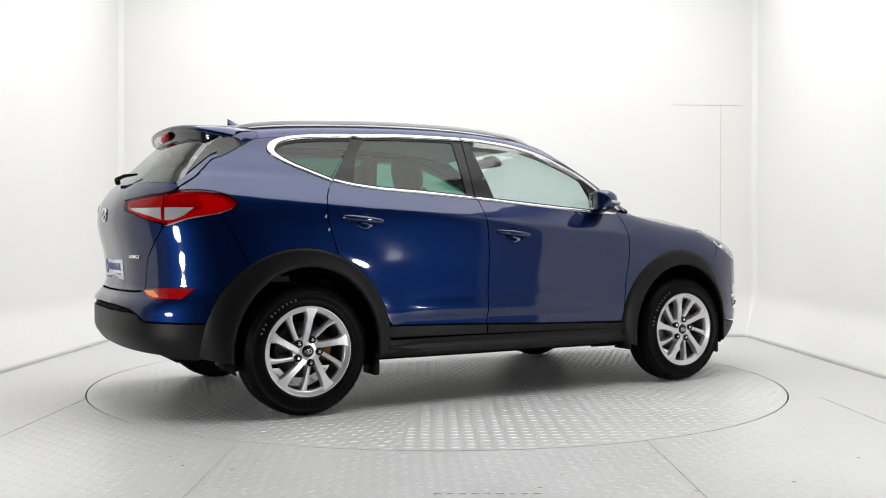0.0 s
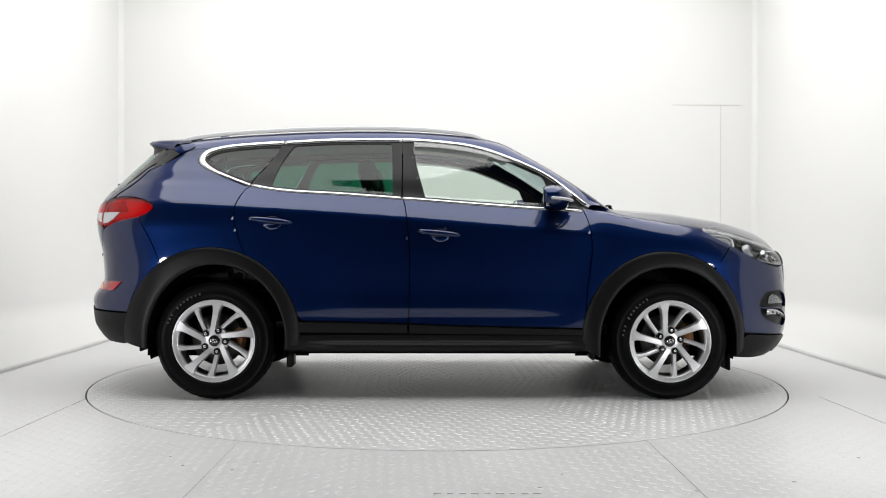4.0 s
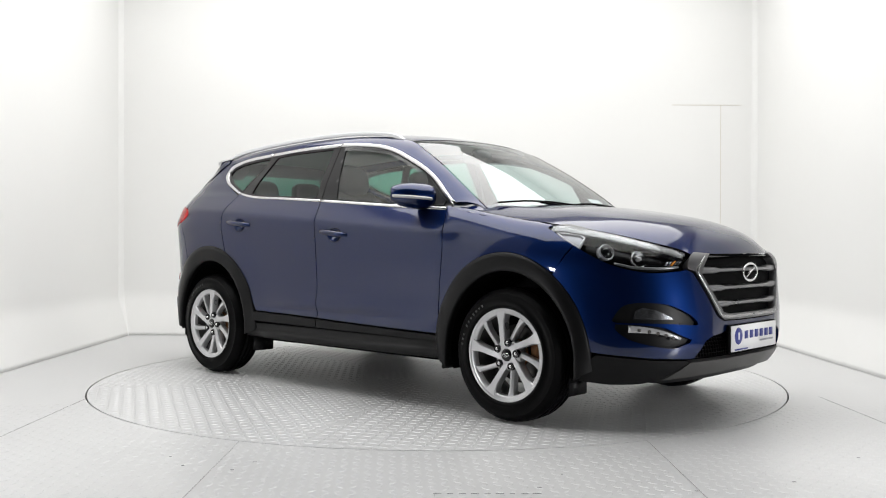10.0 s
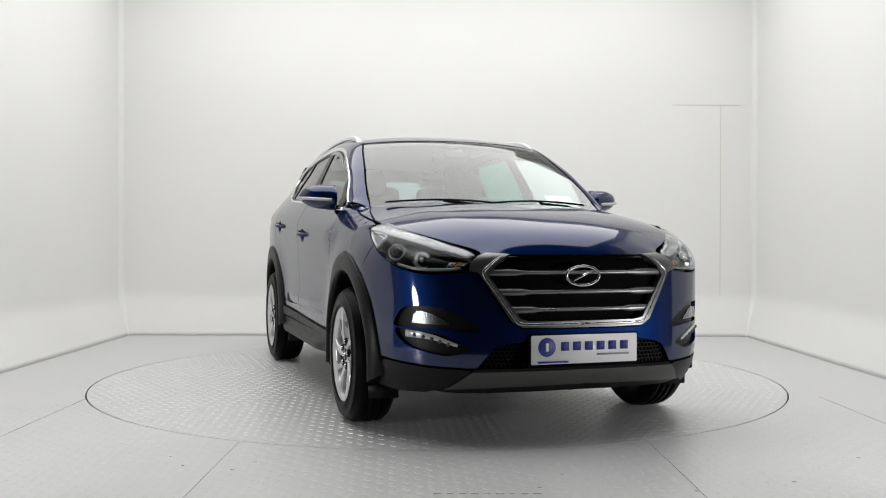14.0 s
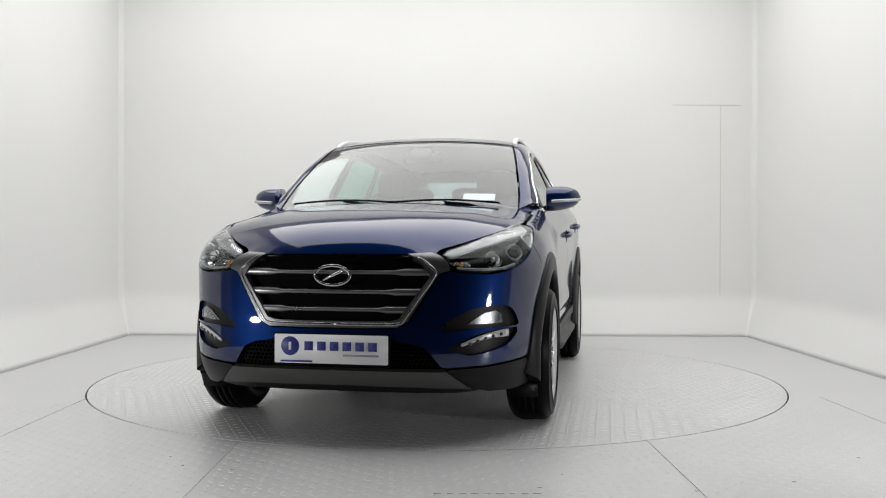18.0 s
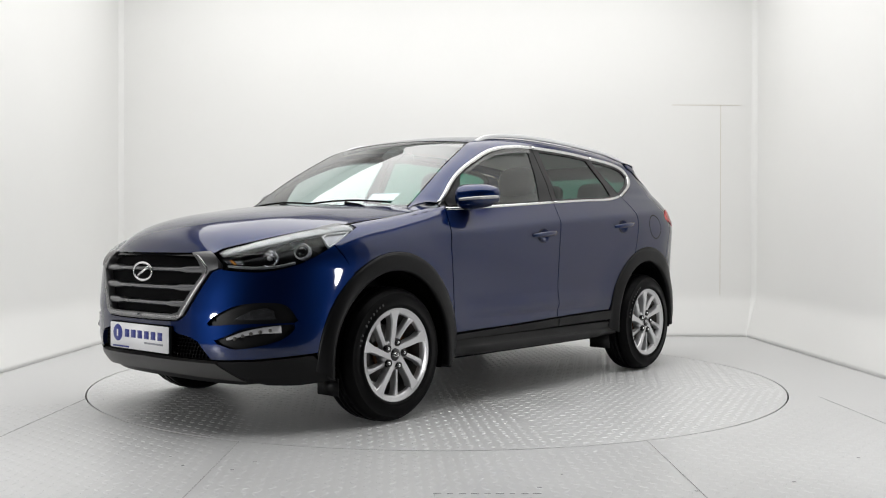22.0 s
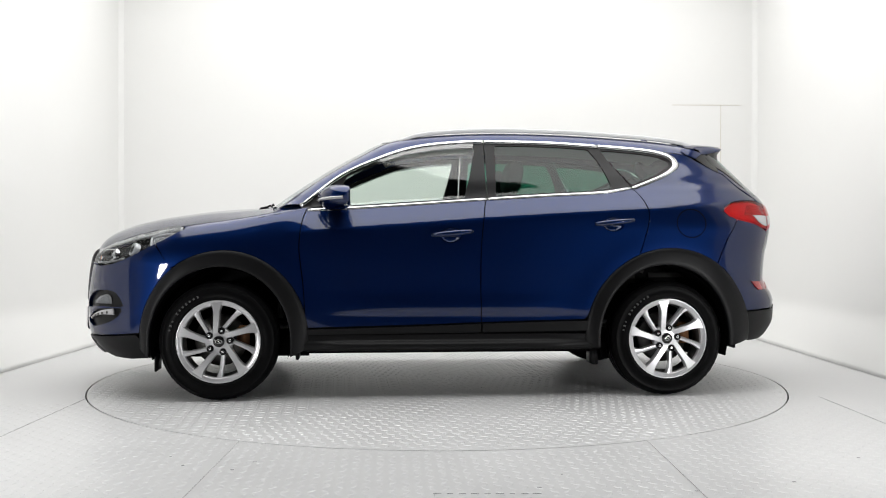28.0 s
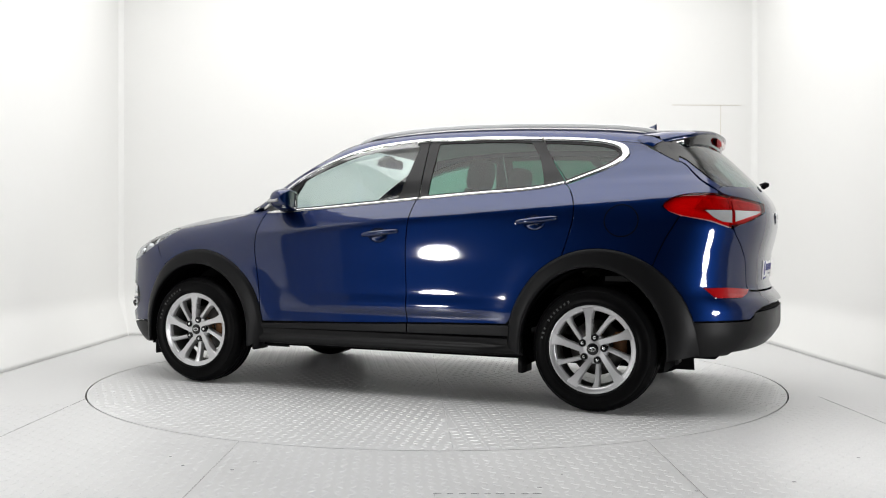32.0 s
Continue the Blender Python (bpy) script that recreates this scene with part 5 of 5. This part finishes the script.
def number_plate(x, z, tilt, facing, parent, wide, high):
    m = Matrix.Translation((x, 0, z)) @ Matrix.Rotation(radians(tilt), 4, "Y") @ Matrix.Rotation(0 if facing > 0 else math.pi, 4, "Z")
    back = part("plate_holder", box(0.016, wide + 0.014, high + 0.018, (-0.008, 0, -0.004), 0.004), SHELLBLACK, parent, "black plate holder")
    pl = part("number_plate", box(0.008, wide, high, (0.004, 0, 0), 0.003), PLATEWHITE, back, "white plate with plain navy bars")
    back.matrix_basis = m
    k = wide / 0.53
    disc_b = ring([(0.0, 0.0100), (0.041 * k, 0.0100), (0.043 * k, 0.008)], 32)
    bmesh.ops.rotate(disc_b, matrix=Matrix.Rotation(-math.pi / 2, 3, "Z"), verts=disc_b.verts)
    bmesh.ops.translate(disc_b, vec=(0, -0.19 * k, 0.012), verts=disc_b.verts)
    part("printed_disc", disc_b, NAVY, pl, "navy printed disc")
    part("disc_bar", box(0.002, 0.012 * k, 0.036, (0.0106, -0.19 * k, 0.012)), PLATEWHITE, pl)
    for j in range(6):
        part("printed_bar", box(0.002, 0.040 * k, 0.040, (0.0092, (-0.102 + 0.0595 * j) * k, 0.014), 0.0005), NAVY, pl, "upright navy bar")
    part("printed_bar", box(0.002, 0.165 * k, 0.009, (0.0092, 0.14 * k, -0.026), 0.0005), GREYPRINT, pl, "short grey bar")
    part("printed_bar", box(0.002, 0.15 * k, 0.008, (0.0092, -0.16 * k, -high / 2 + 0.009), 0.0005), NAVY, pl, "short navy bar")
    return back


number_plate(2.246, 0.4455, 0, 1, car, 0.53, 0.130)
number_plate(-2.150, 0.772, -4, -1, gate, 0.52, 0.112)
badge = bmesh.new()
box(0.004, 0.125, 0.018, (0, 0, 0), 0.002, badge)
bd = part("model_badge", badge, CHROME, gate, "plain chromed badge bar")
p_, n_ = on_skin(way_y(0.455, 0.845, False), 0.845, 0.003)
bd.matrix_basis = Matrix.Translation((p_.x, -p_.y, p_.z)) @ Matrix.Rotation(math.atan2(-n_.y, n_.x) + math.pi, 4, "Z")

# door handles, mirrors
def handle(x0, x1, z0, z1):
    rows = []
    for k in range(15):
        u = k / 14
        x, z = x0 + (x1 - x0) * u, z0 + (z1 - z0) * u
        p = skin(x, z)
        lift = 0.040 * math.sin(math.pi * min(1, max(0, u))) ** 0.35 + 0.002
        w = 0.0165 * (0.55 + 0.45 * math.sin(math.pi * u) ** 0.5)
        rows.append([(x, p[1] + lift - 0.012 + 0.012 * math.cos(b), z + w * math.sin(b)) for b in (2 * math.pi * q / 10 for q in range(10))])
    return loft(rows, close=True, caps=True)


def cup(x, z, rx, rz):
    def dished(a, zz):
        r = np.clip(((np.asarray(a) - x) / rx) ** 2 + ((np.asarray(zz) - z) / rz) ** 2, 0, 1)
        e = 0.003

        def f(a, zz):
            rr = np.clip(((a - x) / rx) ** 2 + ((zz - z) / rz) ** 2, 0, 1)
            return skin(a, zz) + skin_normal(a, zz) * (0.0015 - 0.034 * (1 - rr) ** 1.5)[..., None]
        n = np.cross(f(a, zz + e) - f(a, zz - e), f(a + e, zz) - f(a - e, zz))
        n /= np.maximum(np.linalg.norm(n, axis=-1, keepdims=True), 1e-9)
        return f(a, zz), n
    return skin_panel([(x + rx * math.cos(2 * math.pi * k / 32), z + rz * math.sin(2 * math.pi * k / 32)) for k in range(32)], step=0.008, depth=0, gap=0, surf=dished)


for doors, x0, x1, z0, z1 in ((fdoors, 0.10, -0.152, 0.968, 0.992), (rdoors, -0.885, -1.138, 1.038, 1.062)):
    for k in (0, 1):
        h = handle(x0, x1, z0, z1)
        part("door_handle", mirror_bm(h) if k else h, BLUE, doors[k], "blue pull handle")
        emit("handle_cup", cup(*CUPS[0 if doors is fdoors else 1]), BLUE, doors[k], right=bool(k))


def mirror_shell():
    rows = []
    for k in range(13):
        u = k / 12
        y = 0.835 + 0.195 * u
        f = (1 - max(0, (u - 0.1) / 0.9) ** 3.2) ** 0.5 if u < 1 else 0.02
        hx, hz = 0.105 * f, 0.074 * (0.92 * f + 0.08 * (1 - u))
        cx, cz = 0.665 - 0.055 * u, 1.186 + 0.012 * u
        row = []
        for q in range(28):
            b = 2 * math.pi * q / 28
            c, s = math.cos(b), math.sin(b)
            x = cx + hx * (c if c > 0 else max(c, -0.55))
            row.append((x, y, cz + hz * math.copysign(abs(s) ** 0.85, s)))
        rows.append(row)
    return loft(rows, close=True, caps=True)


for k in (0, 1):
    m = new("door_mirror")
    m.parent = fdoors[k]
    m["label"] = "blue door mirror with a black base and bright indicator strip"
    for nm, mt, keep in (("mirror_cap", BLUE, lambda z: z > 1.163), ("mirror_base", BLACKPLASTIC, lambda z: z <= 1.163)):
        b = mirror_shell()
        bmesh.ops.bisect_plane(b, geom=b.verts[:] + b.edges[:] + b.faces[:], plane_co=(0, 0, 1.163), plane_no=(0, 0.05, 1), clear_inner=nm == "mirror_cap", clear_outer=nm == "mirror_base")
        part(nm, mirror_bm(b) if k else b, mt, m)
    ind = tube(spline([(0.765, 0.865, 1.168), (0.755, 0.92, 1.172), (0.728, 0.975, 1.176), (0.68, 1.012, 1.180), (0.62, 1.027, 1.184)], 4), 0.0095, 8)
    part("mirror_indicator", mirror_bm(ind) if k else ind, WHITELENS, m, "clear indicator strip")
    arm = tube([(0.66, 0.80, 1.125), (0.665, 0.83, 1.132), (0.672, 0.87, 1.145), (0.67, 0.90, 1.15)], 0.030, 12, flat=0.6)
    part("mirror_arm", mirror_bm(arm) if k else arm, BLACKPLASTIC, m)
    gl = box(0.004, 0.155, 0.105, (0.602, 0.922, 1.19), 0.012)
    part("mirror_glass", mirror_bm(gl) if k else gl, SILVER, m, "silvered mirror glass")
sail = [(0.668, 1.142), (0.80, 1.128), (0.815, 1.16), (0.645, 1.295), (0.630, 1.27)]
for k in (0, 1):
    emit("mirror_sail", skin_panel(sail, step=0.012, off=0.003, depth=0.006), SATINBLACK, fdoors[k], "black mirror sail panel", right=bool(k))

# roof rails, aerial, wipers
RAILS = surface("satin_aluminium_rail", (0.70, 0.70, 0.71), 0.40, metal=0.0, vary=0.04, bump=0)
def rail():
    rows = []
    for k in range(41):
        u = k / 40
        i = (0.43 + 0.54 * u) * (len(PILLAR) - 1)
        j = min(int(i), len(PILLAR) - 2)
        p = Vector(PILLAR[j]).lerp(Vector(PILLAR[j + 1]), i - j)
        h = 0.030 * (1 - abs(2 * u - 1) ** 7) + 0.002
        w = 0.014
        c = p + Vector((0, 0.004, h))
        deep = 0.024
        rows.append([c + Vector((0, w * e, v)) for e, v in ((1, -deep), (1, -deep + 0.002), (1, -0.006), (0.9, -0.002), (0.5, 0), (-0.5, 0), (-0.9, -0.002), (-1, -0.006), (-1, -deep + 0.002), (-1, -deep))])
    return loft(rows, close=True, caps=True)
pair("roof_rail", rail(), RAILS, car, "satin aluminium roof rail")
aer = loft([[(-1.50 + 0.12 * q / 8, side * 0.018 * math.sin(math.pi * q / 8) * (1 - u), 1.600 + 0.068 * u * (1 - q / 8) ** 0.7) for q in range(9)] for side, u in ((-1, 0), (-1, 0.5), (1, 1), (1, 0.5), (1, 0))])
part("roof_aerial", aer, BLUE, car, "blue shark-fin aerial")


def shield_point(u, y):
    """A point on the windscreen: u from the cowl to the roof."""
    i = u * (len(shield_edge) - 1)
    j = min(int(i), len(shield_edge) - 2)
    p = Vector(shield_edge[j]).lerp(Vector(shield_edge[j + 1]), i - j)
    dx, dz = shield_crown(u, min(1, abs(y) / p.y))
    return Vector((p.x + dx, y, p.z + dz))


for y0, y1, yp in ((-0.62, 0.02, -0.02), (-0.02, 0.60, 0.50)):
    b = tube([shield_point(0.035 + 0.03 * math.sin(math.pi * k / 10), y0 + (y1 - y0) * k / 10) + Vector((0.012, 0, 0.012)) for k in range(11)], 0.006, 6)
    w = part("wiper", b, SHELLBLACK, car, "black windscreen wiper")
    arm = tube([shield_point(0.0, yp) + Vector((0.06, 0, 0.0)), shield_point(0.0, yp - 0.06) + Vector((0.045, 0, 0.016)), shield_point(0.030, yp - 0.20) + Vector((0.020, 0, 0.014)), shield_point(0.050, (y0 + y1) / 2) + Vector((0.016, 0, 0.014))], 0.008, 8)
    part("wiper_arm", arm, SHELLBLACK, w)
cowl = []
for k in range(-16, 17):
    s = k / 16
    p = shield_point(0.0, 0.64 * s)
    cowl.append([(p.x - 0.02, p.y, p.z - 0.008), (p.x + 0.02, p.y, p.z - 0.006), (p.x + 0.06, p.y, p.z - 0.020), (p.x + 0.10, p.y, p.z - 0.06)])
part("scuttle", loft(cowl), BLACKPLASTIC, car, "black plastic scuttle panel")
rw = tube([(-2.135, 0.0, 1.262), (-2.150, -0.05, 1.275), (-2.13, -0.16, 1.290), (-2.09, -0.30, 1.292)], 0.013, 8, taper=lambda u: 1.3 - 0.8 * u)
part("rear_wiper", rw, SHELLBLACK, gate, "black rear wiper")

# mud flaps and deflectors under the sills
for x, y, z, sx, sz in ((-1.775, 0.80, 0.345, 0.012, 0.13), (0.885, 0.83, 0.285, 0.02, 0.10), (-0.905, 0.78, 0.235, 0.035, 0.10), (1.70, 0.80, 0.215, 0.012, 0.09)):
    pair("mud_flap", box(sx, 0.15, sz, (x, y, z), 0.004), BLACKPLASTIC, car, "black plastic flap")

# fuel flap on the left
flap = [(-1.488 + 0.092 * math.cos(2 * math.pi * k / 40), 1.045 + 0.086 * math.sin(2 * math.pi * k / 40)) for k in range(41)]
part("fuel_flap_joint", skin_strip(flap, 0.006, 0.0008, 0.0), SHELLBLACK, car, "round joint of the fuel flap")

# ---- cabin ----
SEAT = surface("dark_seat_leather", (0.055, 0.052, 0.048), 0.55, vary=0.12, scale=12, fine=260, bump=0.2)
TRIM = surface("dark_cabin_plastic", (0.05, 0.05, 0.05), 0.6, vary=0.1, fine=200, bump=0.05)
LINING = surface("pale_headlining", (0.62, 0.61, 0.58), 0.9, vary=0.05, fine=150)


def cushion(sx, sy, sz, at, tilt=0.0, r=0.05):
    b = bmesh.new()
    bmesh.ops.create_cube(b, size=1)
    bmesh.ops.scale(b, vec=(sx, sy, sz), verts=b.verts)
    bmesh.ops.bevel(b, geom=b.edges[:], offset=min(r, 0.45 * min(sx, sy, sz)), segments=3, affect="EDGES")
    bmesh.ops.rotate(b, matrix=Matrix.Rotation(radians(tilt), 3, "Y"), verts=b.verts)
    bmesh.ops.translate(b, vec=at, verts=b.verts)
    return b


def pad(sx, sy, sz, at, tilt):
    """A stuffed, rounded pad."""
    rows = []
    for k in range(13):
        v = math.pi * (k / 12 - 0.5)
        cv, sv = abs(math.cos(v)) ** 0.55, math.copysign(abs(math.sin(v)) ** 0.7, v)
        rows.append([(sx / 2 * cv * math.copysign(abs(math.cos(q)) ** 0.7, math.cos(q)), sy / 2 * cv * math.copysign(abs(math.sin(q)) ** 0.6, math.sin(q)), sz / 2 * sv) for q in (2 * math.pi * j / 24 for j in range(24))])
    b = loft(rows, close=True)
    bmesh.ops.rotate(b, matrix=Matrix.Rotation(radians(tilt), 3, "Y"), verts=b.verts)
    bmesh.ops.translate(b, vec=at, verts=b.verts)
    return b


for y in (-0.37, 0.37):
    s = part("front_seat", cushion(0.50, 0.50, 0.16, (-0.05, y, 0.66)), SEAT, car, "dark leather front seat")
    part("seat_back", cushion(0.14, 0.48, 0.62, (-0.36, y, 0.96), -18), SEAT, s)
    part("head_rest", pad(0.12, 0.29, 0.21, (-0.47, y, 1.345), -12), SEAT, s)
    for dy in (-0.05, 0.05):
        part("head_rest_post", tube([(-0.455, y + dy, 1.20), (-0.47, y + dy, 1.30)], 0.007, 8), SILVER, s)
bench = part("rear_seat", cushion(0.50, 1.28, 0.16, (-0.98, 0, 0.70)), SEAT, car, "dark leather rear bench")
part("seat_back", cushion(0.14, 1.28, 0.58, (-1.30, 0, 0.98), -20), SEAT, bench)
for y in (-0.42, 0.0, 0.42):
    part("head_rest", pad(0.10, 0.27, 0.16, (-1.40, y, 1.30), -12), SEAT, bench)
dash = []
for k in range(-14, 15):
    y = 0.70 * k / 14
    hood = 0.03 * math.exp(-(((y + 0.37) / 0.16) ** 2))
    dash.append([(1.05, y, 1.06), (0.85, y, 1.095), (0.62, y, 1.085 + hood), (0.52, y, 1.04 + hood), (0.50, y, 0.85), (0.60, y, 0.60)])
part("dashboard", loft(dash), TRIM, car, "dark plastic dashboard")
rim_w = []
for k in range(33):
    a = 2 * math.pi * k / 32
    rim_w.append((0.40 + 0.07 * math.sin(a), -0.37 + 0.185 * math.cos(a), 0.97 + 0.17 * math.sin(a)))
sw = part("steering_wheel", tube(rim_w, 0.016, 8), TRIM, car, "dark steering wheel")
part("wheel_hub", cushion(0.05, 0.16, 0.10, (0.42, -0.37, 0.97), 20, 0.02), TRIM, sw)
part("wheel_column", tube([(0.42, -0.37, 0.96), (0.62, -0.37, 0.90)], 0.035, 10), TRIM, sw)
part("inner_mirror", cushion(0.03, 0.24, 0.065, (0.335, 0.0, 1.475), 0, 0.012), TRIM, car, "dark inner mirror")
part("sensor_box", cushion(0.10, 0.13, 0.05, (0.40, 0.0, 1.495), 30, 0.015), TRIM, car)
lining = fair_net([(x, y - 0.02, z - 0.03) for x, y, z in roof_edge], roof_crown, 10)
part("headlining", loft(lining), LINING, car, "pale headlining")
part("cabin_floor", box(2.7, 1.5, 0.03, (-0.35, 0, 0.42)), TRIM, car, "dark cabin floor")
part("boot_floor", box(0.75, 1.2, 0.03, (-1.70, 0, 0.72)), TRIM, car, "dark boot floor")
part("bulkhead", box(0.03, 1.40, 0.55, (1.0, 0, 0.74)), TRIM, car, "dark bulkhead")
STICKER = surface("white_paper_sticker", (0.78, 0.79, 0.80), 0.6, vary=0.03, bump=0)
st = []
for k in range(5):
    u = 0.10 + 0.075 * k / 4
    st.append([shield_point(u, y) - Vector((0.012, 0, 0.006)) for y in (0.38, 0.44, 0.50, 0.56)])
part("screen_sticker", loft(st), STICKER, car, "white paper sticker on the windscreen")
for k in (0, 1):
    emit("door_lining", skin_panel(belt_line(0.80, -1.10, 20, -0.01) + [(-1.08, 0.80), (-0.85, 0.50), (0.80, 0.45)], step=0.05, off=-0.055, depth=0.0), TRIM, car, "dark door lining", right=bool(k))


def motions():
    rows = [(t, heading(t)) for t in range(0, 33, 2)]
    walk(turntable, [(t, pose(0, 0, 0, 0, 0, h)) for t, h in rows])
    walk(car, [(t, pose(0, 0, 0, 0, 0, h) @ pose(0.019, -0.031, 0)) for t, h in rows])


motions()
